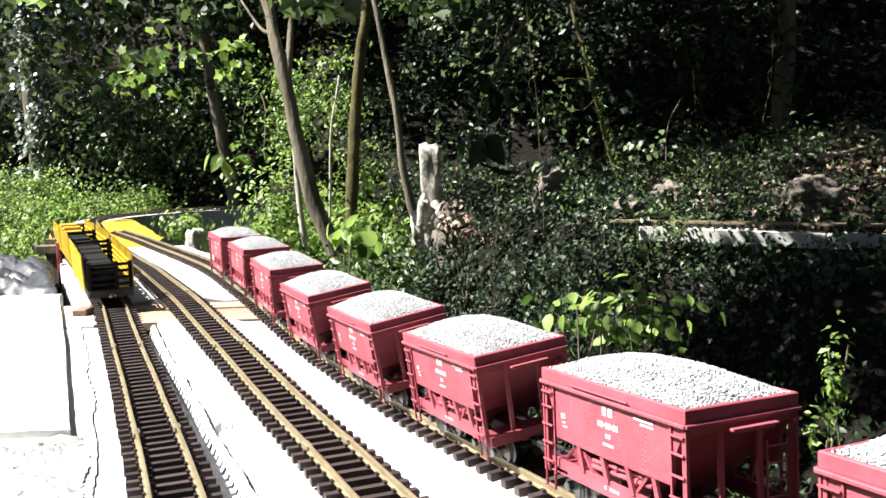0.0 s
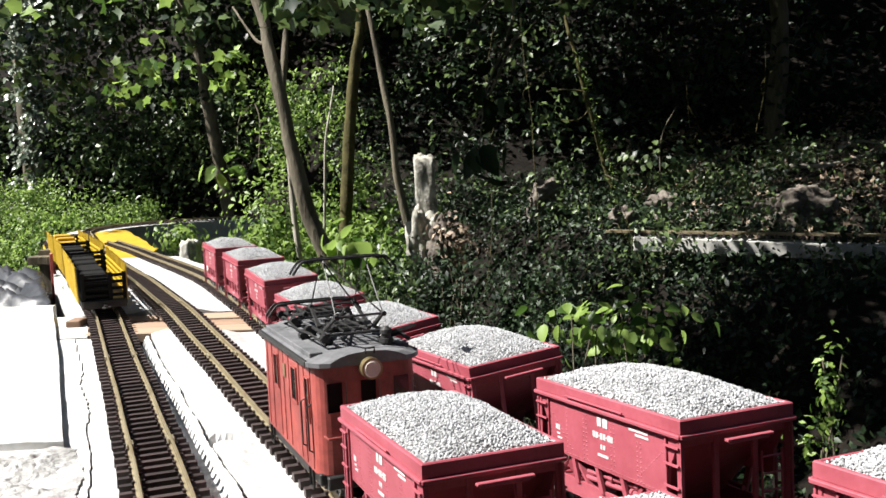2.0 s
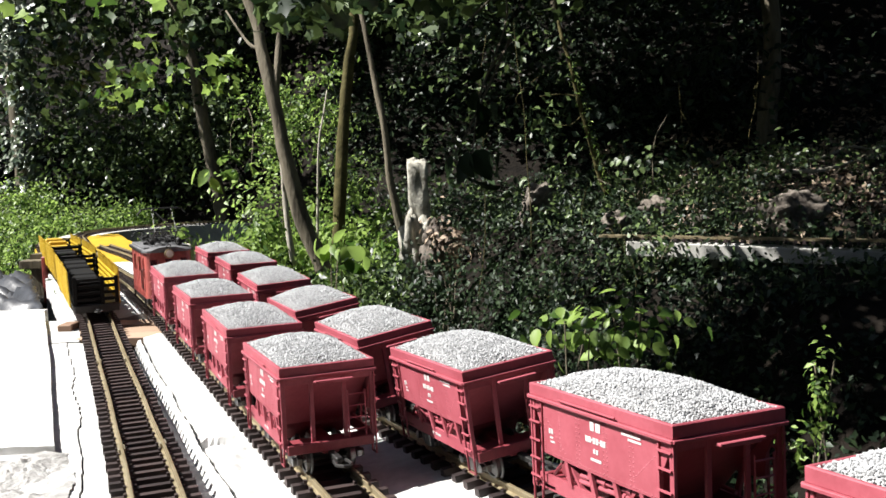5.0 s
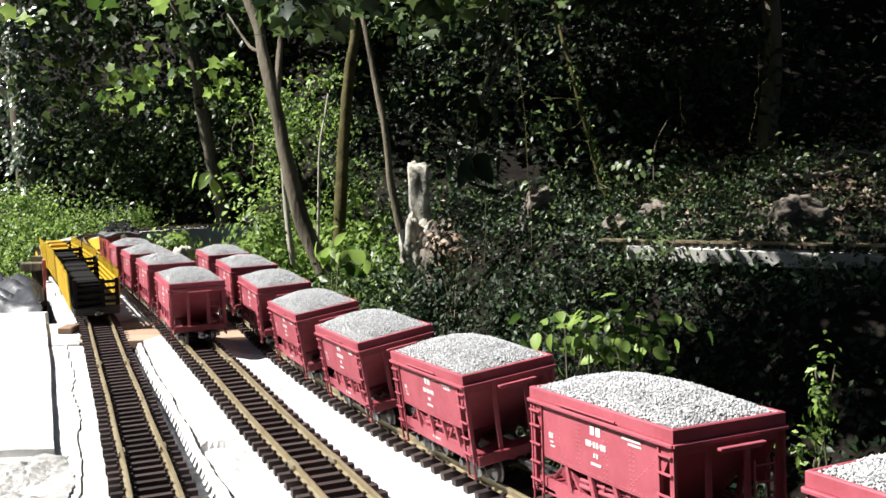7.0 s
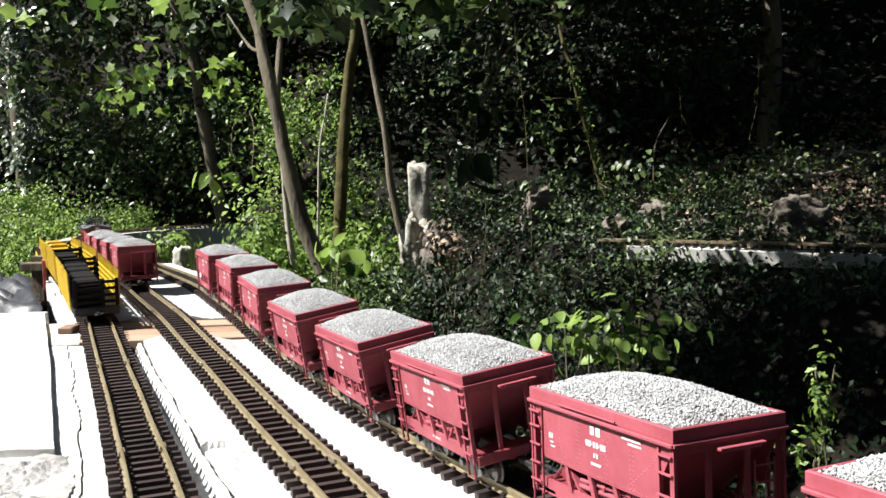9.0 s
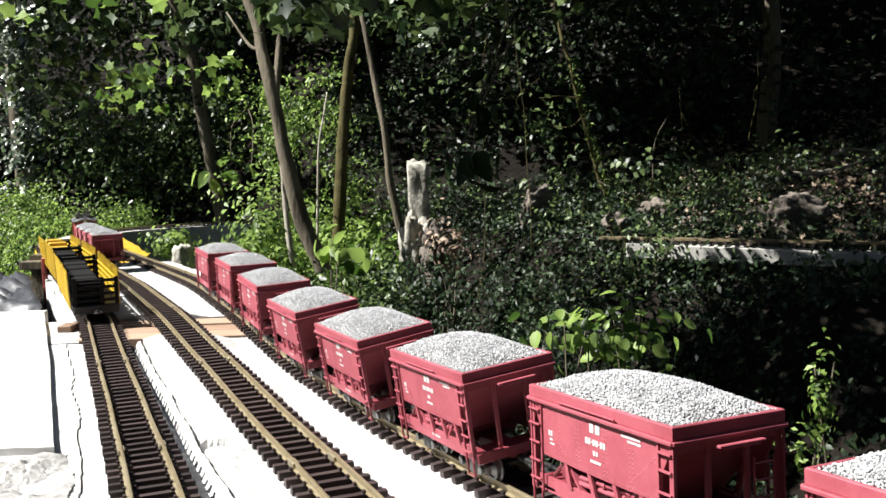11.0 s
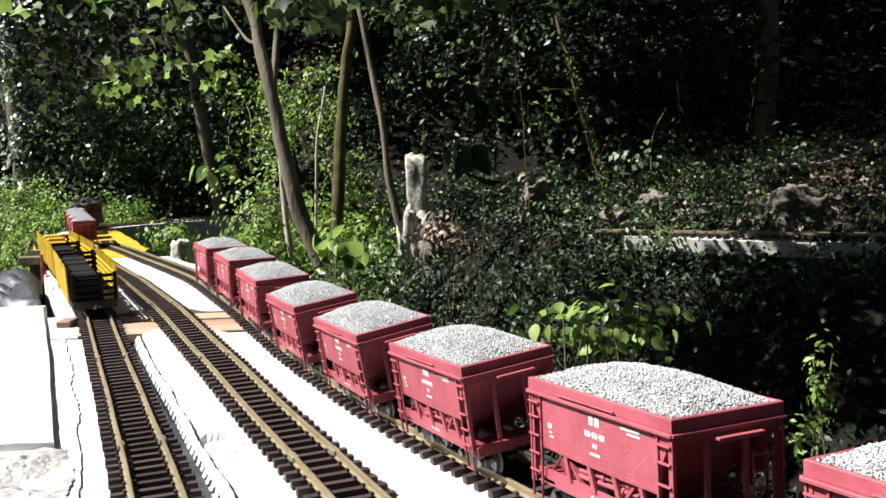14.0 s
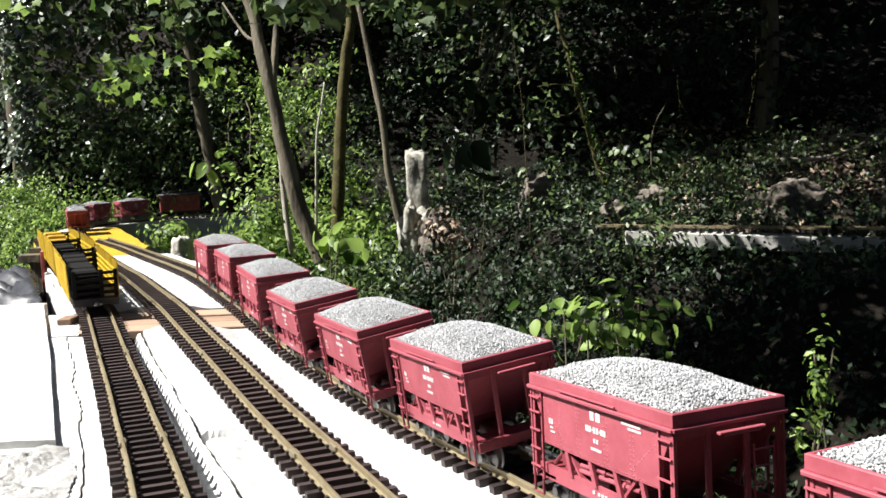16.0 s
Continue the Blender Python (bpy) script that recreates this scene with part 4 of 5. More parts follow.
    for pts in ([(0.095, 0.03, zr + 0.003), (0.05, 0.036, zr + 0.012), (0.0, 0.034, zr + 0.006), (-0.06, 0.036, zr + 0.010), (-0.09, 0.03, zr + 0.003)], [(0.03, -0.03, zr + 0.012), (0.01, -0.02, zr + 0.022), (-0.02, 0.0, zr + 0.014), (-0.05, 0.02, zr + 0.02)], [(0.09, 0.0, zr + 0.004), (0.03, 0.01, zr + 0.008), (-0.04, 0.006, zr + 0.008), (-0.082, -0.018, zr + 0.016)], [(0.08, -0.015, zr + 0.004), (0.0, -0.012, zr + 0.007), (-0.08, 0.018, zr + 0.016)]):
        bm = bmesh.new()
        tube(bm, bow(pts, 4), 0.0012, 6)
        part("cable", bm, IRON, root)
    return root


loco = locomotive()


# ---- yellow cars on the siding ----
def stake_car(s, length, label, load, crate=BLACK, crate_label="black crate"):
    root = thing("stake_car", LINE_A.place(s, 0.08) @ pose(0, 0.006, 0), label, "stake car", "yellow cars")
    hx, hy, z0, z1 = length / 2, 0.047, 0.032, 0.106
    bm = bmesh.new()
    box(bm, (-hx, -hy, z0 - 0.012), (hx, hy, z0), 0.0015)
    part("floor_frame", bm, IRON, root, "black floor frame")
    # one side of close boards, the other of spaced stakes
    n = int(length / 0.0125)
    for i in range(n):
        x = -hx + length * (i + 0.5) / n
        if i % 9 == 8:
            continue
        bm = bmesh.new()
        lean_out = 0.004 + 0.001 * math.sin(i * 2.1)
        vs = box(bm, (x - 0.006, -0.0014, z0 - 0.004), (x + 0.006, 0.0014, z1 + 0.003 * math.sin(i * 1.9)), 0.0004)
        bmesh.ops.transform(bm, matrix=pose(0, hy + lean_out, 0, -2.5, 0, 0), verts=bm.verts)
        part("board", bm, YELLOW_SLAT, root)
    n = int(length / 0.0155)
    for i in range(n + 1):
        x = -hx + 0.003 + (length - 0.006) * i / n
        bm = bmesh.new()
        box(bm, (x - 0.0022, -hy - 0.0016, z0 - 0.004), (x + 0.0022, -hy + 0.0016, z1 + 0.003 * math.sin(i * 2.7)), 0.0004)
        part("stake", bm, YELLOW_SLAT, root)
    for z in (0.045, 0.058, 0.071, 0.084):
        bm = bmesh.new()
        box(bm, (-hx, -hy + 0.0017, z - 0.002), (hx, -hy + 0.0036, z + 0.002))
        part("side_rail", bm, YELLOW_SLAT, root)
    for e in (-1, 1):
        for z in (0.041, 0.055, 0.069, 0.083):
            bm = bmesh.new()
            box(bm, (e * (hx - 0.003) - 0.0015, -hy + 0.003, z - 0.0034), (e * (hx - 0.003) + 0.0015, hy - 0.003, z + 0.0034), 0.0006)
            part("end_board", bm, BLACK, root)
        for y in (-hy + 0.005, -hy + 0.034, hy - 0.005):
            bm = bmesh.new()
            box(bm, (e * (hx - 0.0005) - 0.0018, y - 0.004, z0), (e * (hx - 0.0005) + 0.0018, y + 0.004, 0.09), 0.0004)
            part("end_post", bm, BLACK, root)
        bm = bmesh.new()
        a, b = sorted((e * hx, e * (hx + 0.004)))
        box(bm, (a, -hy + 0.002, 0.014), (b, hy - 0.002, 0.03), 0.001)
        part("buffer_beam", bm, IRON, root)
        truck(root, e * (hx - 0.06))
        coupler(root, e * (hx - 0.004), e)
    rng = random.Random(int(s * 100))
    x = -hx + 0.012
    while load and x < hx - 0.03:
        w = rng.uniform(0.04, 0.08)
        bm = bmesh.new()
        box(bm, (x, -hy + 0.034, z0), (min(x + w, hx - 0.01), hy - 0.007, rng.uniform(0.074, 0.088) + (0.012 if crate is YELLOW else 0)), 0.003)
        part("crate", bm, crate, root, crate_label)
        x += w + 0.006
    return root


sA = LINE_A.near_y(2.0) + 0.22
stake_car(sA, 0.44, "yellow board-sided car with black ends and dark load", True)
stake_car(sA + 0.51, 0.44, "yellow board-sided car standing behind another", True)
stake_car(sA + 1.02, 0.44, "yellow board-sided car with yellow crates at the end of the siding", True, YELLOW, "yellow crate")


# ---- stones, beam and tarpaulin ----
def lump(name, c, size, mat, label, category, seed=0, sub=4, rough=0.24, square=0.0):
    bm = bmesh.new()
    bmesh.ops.create_icosphere(bm, subdivisions=sub, radius=1)
    for v in bm.verts:
        d = v.co.normalized()
        if square:
            k = max(abs(d.x), abs(d.y), abs(d.z))
            d = d.lerp(d / k, square)
        n = 1 + rough * noise.noise(d * 1.7 + Vector((seed, 0, 0))) + 0.4 * rough * noise.noise(d * 5 + Vector((0, seed, 0))) + 0.2 * rough * noise.noise(d * 14 + Vector((0, 0, seed)))
        v.co = Vector((d.x * size[0], d.y * size[1], d.z * size[2])) * n + Vector(c)
    return tagged(part(name, bm, mat, smooth=True), label, category)


def far_track():
    a, b = Vector((0.647, 3.300, 0.029)), Vector((1.509, 2.950, -0.012))
    u = (b - a).normalized()
    L = (b - a).length
    m = Matrix((( u.x, -u.y, 0, a.x), (u.y, u.x, 0, a.y), (u.z, 0, 1, a.z), (0, 0, 0, 1)))
    bm = bmesh.new()
    for x0 in np.arange(0.0, L + 0.1, 0.6):
        box(bm, (x0, -0.05, -0.062), (x0 + 0.597, 0.05, -0.012), 0.003)
    bmesh.ops.transform(bm, matrix=m, verts=bm.verts)
    tagged(part("viaduct_beam", bm, CONCRETE), "grey weathered beam carrying a second track along the hillside", "beam", kind="structure")
    root = thing("railway_track", m, "garden track on a grey beam along the wooded hillside", "track", "tracks")
    for y in (-0.0225, 0.0225):
        bm = bmesh.new()
        box(bm, (-0.1, y - 0.0015, -0.003), (L + 0.1, y + 0.0015, 0.005), 0.0005)
        part("rail", bm, BRASS, root)
    for i in range(int(L / 0.0273)):
        share("tie", TIE_MESH, root, pose(i * 0.0273, 0, 0.0055))
    for x in np.arange(0.3, L, 0.9):
        p = m @ Vector((x, 0.02, -0.062))
        bm = bmesh.new()
        box(bm, (p.x - 0.025, p.y - 0.01, min(hill(p.x, p.y), p.z) - 0.06), (p.x + 0.025, p.y + 0.03, p.z), 0.003)
        tagged(part("pier", bm, CONCRETE), "short grey concrete pier under the far beam", "pier", "piers")


far_track()
lump("rock", (1.278, 3.500, 0.043), (0.14, 0.08, 0.1), ROCK, "grey-brown rock behind the far beam", "rock", 3, 5, 0.42, 0.25)
lump("rock", (0.678, 3.700, 0.058), (0.045, 0.05, 0.035), ROCK, "shaded rock among ivy", "rock", 8, 4, 0.55, 0.3)
lump("rock", (0.433, 4.200, 0.091), (0.07, 0.06, 0.09), ROCK, "dark rock in the undergrowth", "rock", 12, 4, 0.6, 0.5)
lump("rock", (0.91, 4.0, hill(0.91, 4.0) + 0.05), (0.06, 0.05, 0.05), ROCK, "brown weathered rock among ivy on the slope", "rock", 31, 4, 0.6, 0.3)
lump("rock", (1.04, 3.8, hill(1.04, 3.8) + 0.03), (0.04, 0.04, 0.035), ROCK, "small brown rock on the leaf-strewn slope", "rock", 37, 4, 0.6, 0.3)
lump("stone_post", (-0.091, 3.750, 0.172), (0.04, 0.038, 0.15), STONE, "upright pale weathered stone post", "stone post", 5, 4, 0.14, 0.85)
lump("rock", (-0.109, 3.720, -0.033), (0.06, 0.06, 0.14), STONE, "pale broken stone at the foot of the post", "rock", 21, 4, 0.5, 0.3)
lump("rock", (-0.036, 3.650, -0.040), (0.055, 0.05, 0.11), ROCK, "pinkish-brown stone with dry leaves", "rock", 15, 4, 0.5)
lump("stone_block", (-1.076, 3.900, -0.074), (0.04, 0.04, 0.09), STONE, "pale stone block beside the deck edge", "stone", 17, 4, 0.3, 0.6)


def tarpaulin():
    bm = bmesh.new()
    n = 54
    def z(x, y):
        f = noise.noise((x * 5, y * 5, 7))
        return -0.105 + 0.04 * f + 0.14 * (0.5 - abs(noise.noise((x * 8 + y * 5, y * 4, 3)))) + 0.05 * (0.5 - abs(noise.noise((x * 22 - y * 12, y * 17, 6)))) + 0.03 * max(0, min((y - 2.3) * 4, 1))
    g = []
    for j in range(n + 1):
        y = 2.27 + 0.85 * j / n
        row = []
        for i in range(n + 1):
            x = LINE_A.x_at(y) - 0.11 - 0.9 * i / n
            row.append(bm.verts.new((x, y, z(x, y) * (0.2 + 0.8 * min(i / 3, 1)))))
        g.append(row)
    for a, b in zip(g, g[1:]):
        for i in range(n):
            bm.faces.new((a[i], a[i + 1], b[i + 1], b[i]))
    ob = part("tarpaulin", bm, TARP, None, smooth=True)
    mod = ob.modifiers.new("thick", "SOLIDIFY")
    mod.thickness = 0.003
    tagged(ob, "crumpled black plastic tarpaulin heaped beside the deck", "tarpaulin")
    bm = bmesh.new()
    box(bm, (-2.6, 2.45, -0.5), (-1.25, 3.6, -0.09), 0.02)
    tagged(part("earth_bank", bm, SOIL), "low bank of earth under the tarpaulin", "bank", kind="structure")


tarpaulin()
bm = bmesh.new()
p = Vector((-1.370, 3.150, 0.026))
box(bm, (p.x - 0.045, p.y, p.z - 0.02), (p.x + 0.045, p.y + 0.2, p.z + 0.008), 0.003)
bmesh.ops.create_cube(bm, size=0.05, matrix=Matrix.Translation((p.x, p.y + 0.12, p.z - 0.05)) @ Matrix.Diagonal((1, 3, 3, 1)))
tagged(part("timber_offcut", bm, BARK), "weathered grey timber offcut beside the yellow deck", "timber")
bm = bmesh.new()
p = Vector((-1.270, 3.000, 0.017))
box(bm, (p.x - 0.006, p.y, p.z - 0.34), (p.x + 0.006, p.y + 0.02, p.z + 0.04), 0.002)
tagged(part("stake", bm, LOCO_RED), "thin red stake at the deck edge", "stake")
# added wall out of view, holding back sky light from the south
bm = bmesh.new()
box(bm, (-6, -2.5, -1.2), (7, -2.2, 4.5), 0.02)
tagged(part("sky_block_wall", bm, ROCK), "unseen plain brown rubble wall added behind the camera to block sky", "wall", kind="structure")


# ---- plants ----
LEAF_SHAPES = {
    "oval": (((0, 0, 0), (-0.27, 0.45, 0.07), (0.27, 0.45, 0.07), (0, 1, -0.06), (0, 0.5, 0)), ((0, 4, 1), (1, 4, 3), (0, 2, 4), (4, 2, 3))),
    "heart": (((0, 0, 0), (-0.42, 0.25, 0.08), (0.42, 0.25, 0.08), (0, 1, -0.1), (0, 0.45, 0), (-0.3, 0.65, 0.05), (0.3, 0.65, 0.05)), ((0, 4, 1), (1, 4, 5), (5, 4, 3), (0, 2, 4), (4, 2, 6), (6, 3, 4))),
    "broad": (((0, 0, 0), (-0.2, 0.12, 0.05), (-0.32, 0.35, 0.09), (-0.26, 0.62, 0.06), (-0.12, 0.85, 0.0), (0, 1, -0.1), (0.12, 0.85, 0.0), (0.26, 0.62, 0.06), (0.32, 0.35, 0.09), (0.2, 0.12, 0.05), (0, 0.35, 0.0), (0, 0.7, -0.03)),
              ((0, 10, 1), (1, 10, 2), (2, 10, 3), (3, 10, 11), (3, 11, 4), (4, 11, 5), (0, 9, 10), (9, 8, 10), (8, 7, 10), (7, 11, 10), (7, 6, 11), (6, 5, 11))),
    "narrow": (((0, 0, 0), (-0.13, 0.45, 0.04), (0.13, 0.45, 0.04), (0, 1, -0.1), (0, 0.5, 0)), ((0, 4, 1), (1, 4, 3), (0, 2, 4), (4, 2, 3))),
    "lobed": (((0, 0, 0), (-0.36, 0.06, 0.03), (-0.33, 0.26, 0.03), (-0.54, 0.56, 0.06), (-0.25, 0.63, 0.02), (0, 1, -0.1), (0.25, 0.63, 0.02), (0.54, 0.56, 0.06), (0.33, 0.26, 0.03), (0.36, 0.06, 0.03), (0, 0.35, 0)),
              ((0, 10, 1), (1, 10, 2), (2, 10, 3), (3, 10, 4), (4, 10, 5), (5, 10, 6), (6, 10, 7), (7, 10, 8), (8, 10, 9), (9, 10, 0))),
}


def leaf_mesh(name, centres, size, mat, rng, shape="oval", droop=0.35, spread=0.35, turn=0.7, face=(-0.3, -0.2, 0.45)):
    """Many small leaves, one at each centre, as one mesh."""
    V0, F0 = LEAF_SHAPES[shape]
    V0, F0 = np.array(V0), np.array(F0)
    n = len(centres)
    C = np.asarray(centres, float)
    nrm = rng.normal(size=(n, 3)) * turn + np.array(face)
    nrm /= np.linalg.norm(nrm, axis=1)[:, None]
    d = rng.normal(size=(n, 3)) + np.array((0, -0.2, -droop * 2))
    d -= nrm * np.sum(d * nrm, axis=1)[:, None]
    d /= np.linalg.norm(d, axis=1)[:, None] + 1e-9
    side = np.cross(d, nrm)
    s = size * rng.uniform(1 - spread, 1 + spread, n)[:, None, None]
    V = C[:, None, :] + s * (V0[None, :, 0:1] * side[:, None, :] + V0[None, :, 1:2] * d[:, None, :] + V0[None, :, 2:3] * nrm[:, None, :])
    F = (F0[None] + (np.arange(n) * len(V0))[:, None, None]).reshape(-1, 3)
    me = bpy.data.meshes.new(name)
    me.vertices.add(n * len(V0))
    me.vertices.foreach_set("co", V.astype(np.float32).ravel())
    me.loops.add(F.size)
    me.loops.foreach_set("vertex_index", F.astype(np.int32).ravel())
    me.polygons.add(len(F))
    me.polygons.foreach_set("loop_start", np.arange(0, F.size, 3, dtype=np.int32))
    me.update(calc_edges=True)
    me.materials.append(mat)
    return me


def clumps(rng, lo, hi, n_clumps, per, radius, keep=None, gap=-1.0):
    """Leaf centres gathered in uneven clumps inside a box."""
    c = rng.uniform(lo, hi, (n_clumps, 3))
    c = np.array([p for p in c if noise.noise(Vector(p) * 2.6) > gap and (keep is None or keep(*p))])
    r = radius * rng.uniform(0.5, 1.4, len(c))
    pts = c[:, None, :] + rng.normal(size=(len(c), per, 3)) * r[:, None, None] * np.array((1, 1, 0.7))
    return pts.reshape(-1, 3)


def cover(rng, lo, hi, n, thin=-0.6, deep=0.09, bare=9.0):
    """Leaf centres close over the slope, thicker in some patches; past x = bare they thin out."""
    out = []
    for x, y, u in rng.uniform((*lo, 0), (*hi, 1), (n, 3)):
        if x + 0.42 * y > 0.75 and noise.noise((x * 4, y * 4, 2)) > thin + 0.3 * u + min(max(x - bare, 0), 1.0) and min(y - lo[1], hi[0] - x) / 0.6 + noise.noise((x * 3, y * 3, 6)) > u:
            out.append((x, y, hill(x, y) + deep * u * u))
    return np.array(out)


def foliage(name, pts, size, mat, label, category, seed, shape="oval", stems=None, kind="", group="", face=(-0.3, -0.2, 0.45)):
    """A shrub or thicket: thin stems and leaves under one empty, or loose stuff."""
    rng = np.random.default_rng(seed)
    me = leaf_mesh("leaves", pts, size, mat, rng, shape, turn=0.7 if stems is None else 1.1, face=face)
    if stems is None:
        me.name = name
        return tagged(new(name, me), label, category, group, kind or "stuff")
    c = np.mean(pts, axis=0)
    root = thing(name, Matrix(), label, category, group)
    bm = bmesh.new()
    for a, b, r in stems:
        a, b = Vector(a), Vector(b)
        mid = (a + b) / 2 + Vector(rng.normal(size=3) * 0.03)
        tube(bm, bow([a, mid, b], 4), list(np.linspace(r, r * 0.4, 9)), 5)
    part("stem", bm, BARK, root)
    ob = new("leaves", me)
    ob.parent = root
    ob["kind"] = "stuff"
    return root


def tree(line, r0, r1, label, mat=BARK, limbs=(), crown=None, seed=0, leaf=0.05, leaf_mat=LEAF, shape="oval", name="tree"):
    """A trunk along points, limbs, and a crown given as (lo, hi, clumps, per clump, radius) boxes."""
    root = thing(name, Matrix(), label, "tree", "trees")
    pts = bow(line, 5)
    bm = bmesh.new()
    tube(bm, pts, list(np.linspace(r0, r1, len(pts))), 10, wobble=0.25)
    part("trunk", bm, mat, root, smooth=True)
    for l, r in limbs:
        bm = bmesh.new()
        p = bow(l, 4)
        tube(bm, p, list(np.linspace(r, r * 0.35, len(p))), 6, wobble=0.2)
        part("limb", bm, mat, root, smooth=True)
    rng = np.random.default_rng(seed)
    for lo, hi, n, per, rad in crown or ():
        ob = new("crown", leaf_mesh("crown", clumps(rng, lo, hi, n, per, rad), leaf, leaf_mat, rng, shape))
        ob.parent = root
    return root


RNG = np.random.default_rng(11)
# the leaning tree beside the ore cars and its neighbours; crowns spread above
# crown boxes lie mostly out of view, placed to block sun from the wood
tree([(-0.459, 3.600, -0.085), (-0.482, 3.600, -0.019), (-0.538, 3.600, 0.144), (-0.583, 3.620, 0.348), (-0.622, 3.650, 0.564), (-0.668, 3.700, 0.762), (-0.717, 3.750, 0.963), (-0.98, 3.9, 1.6), (-1.1, 4.1, 2.4), (-1.0, 4.2, 3.2)], 0.034, 0.016, "leaning slender tree with grey-brown bark beside the deck",
     limbs=[([(-0.622, 3.650, 0.564), (-0.605, 3.700, 0.760), (-0.616, 3.800, 0.968), (-0.7, 4.1, 1.8)], 0.018), ([(-0.669, 3.700, 0.773), (-0.726, 3.750, 0.796), (-0.839, 3.900, 0.948)], 0.010)],
     crown=[((-0.6, 4.8, 1.6), (0.9, 6.2, 2.8), 170, 30, 0.12), ((-1.3, 4.7, 1.02), (0.1, 5.3, 1.35), 26, 20, 0.08)], seed=101, leaf=0.062, shape="lobed")
tree([(-0.594, 3.750, -0.075), (-0.612, 3.750, 0.083), (-0.619, 3.750, 0.306), (-0.625, 3.720, 0.438), (-0.642, 3.700, 0.546)], 0.013, 0.008, "thin pale-barked vine stem against a tree", PALE_BARK, seed=2)
tree([(-0.52, 3.9, -0.06), (-0.505, 3.9, 0.2), (-0.492, 3.9, 0.4), (-0.47, 3.92, 0.52), (-0.455, 3.95, 0.62)], 0.006, 0.003, "thin pale climbing stem beside a mossy tree", PALE_BARK, seed=8)
tree([(-0.445, 4.000, -0.059), (-0.432, 4.000, 0.108), (-0.406, 4.020, 0.415), (-0.372, 4.050, 0.721), (-0.342, 4.100, 1.008), (-0.4, 4.2, 1.8), (-0.3, 4.4, 2.8)], 0.030, 0.014, "straight slender tree with mossy bark", MOSS_BARK,
     crown=[((0.0, 4.3, 1.25), (1.4, 6.0, 2.8), 220, 30, 0.11), ((-0.5, 2.5, 1.75), (1.5, 4.3, 2.3), 210, 30, 0.1)], seed=3, leaf=0.06)
tree([(-0.152, 4.100, -0.079), (-0.182, 4.100, 0.044), (-0.218, 4.100, 0.241), (-0.233, 4.100, 0.459), (-0.273, 4.120, 0.701), (-0.307, 4.150, 0.920), (-0.42, 4.3, 1.5), (-0.5, 4.4, 2.4)], 0.019, 0.009, "thin bowed young tree with grey bark",
     crown=[((0.6, 3.9, 1.3), (2.0, 5.8, 2.9), 190, 30, 0.11)], seed=4, leaf=0.06)
tree([(-1.532, 6.700, -0.081), (-1.571, 6.700, 0.159), (-1.620, 6.700, 0.477), (-1.670, 6.700, 0.832), (-1.695, 6.700, 1.066), (-1.9, 6.8, 1.9), (-2.0, 7.0, 3.2)], 0.05, 0.03, "dark tree trunk behind the shaded curve",
     crown=[((-3.0, 7.2, 1.5), (-0.6, 8.6, 3.6), 200, 30, 0.15), ((-1.8, 5.8, 1.5), (-0.2, 7.1, 2.6), 80, 30, 0.12)], seed=5, leaf=0.085)
# its last two crown boxes are unseen, added to shade curve and wood
tree([(-3.093, 7.200, -0.188), (-3.121, 7.200, 0.242), (-3.140, 7.200, 0.666), (-3.150, 7.200, 1.086), (-3.159, 7.200, 1.624), (-3.45, 7.3, 2.4), (-3.5, 7.4, 3.6)], 0.09, 0.05, "tall ivy-covered tree trunk", 
     crown=[((-4.6, 7.6, 1.8), (-2.8, 8.8, 3.8), 130, 30, 0.16), ((-2.95, 5.3, 1.6), (-2.2, 6.1, 2.0), 120, 30, 0.1), ((-3.65, 6.35, 1.9), (-2.2, 6.8, 2.5), 25, 30, 0.1)], seed=6, leaf=0.09)
tree([(0.769, 4.400, 0.134), (0.732, 4.400, 0.227), (0.696, 4.400, 0.371), (0.646, 4.400, 0.566), (0.608, 4.400, 0.746), (0.561, 4.450, 0.984), (0.5, 4.6, 1.8)], 0.014, 0.007, "thin yellow-mossed sapling on the slope", MOSS_BARK,
     limbs=[([(0.641, 4.400, 0.587), (0.558, 4.400, 0.600), (0.465, 4.380, 0.592)], 0.005), ([(0.660, 4.400, 0.501), (0.604, 4.380, 0.459), (0.527, 4.380, 0.461)], 0.004)],
     crown=[((0.9, 4.4, 1.4), (2.8, 6.4, 3.0), 80, 30, 0.12)], seed=7, leaf=0.06)
# these crowns sit above the view to hold the hillside in shade
for i, (x, y) in enumerate(((1.9, 5.6), (3.3, 5.0), (2.8, 7.0), (4.6, 6.4), (0.9, 7.2), (-0.6, 7.4))):
    z = hill(x, y)
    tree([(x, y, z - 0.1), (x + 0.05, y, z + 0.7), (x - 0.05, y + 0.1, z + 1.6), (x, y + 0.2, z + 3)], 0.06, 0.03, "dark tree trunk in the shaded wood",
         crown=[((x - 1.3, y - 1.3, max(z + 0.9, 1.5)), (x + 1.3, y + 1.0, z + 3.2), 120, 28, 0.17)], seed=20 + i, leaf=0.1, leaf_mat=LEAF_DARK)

# thickets
foliage("thicket", clumps(RNG, (-0.62, 2.9, -0.7), (-0.15, 3.55, -0.03), 200, 26, 0.05, None, -0.2), 0.026, LEAF, "shaded leafy undergrowth behind the ore cars", "undergrowth", 47, "oval")
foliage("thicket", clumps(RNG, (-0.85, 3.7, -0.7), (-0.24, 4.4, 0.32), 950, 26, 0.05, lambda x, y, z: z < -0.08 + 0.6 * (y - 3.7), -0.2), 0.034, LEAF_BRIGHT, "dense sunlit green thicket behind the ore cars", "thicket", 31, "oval")
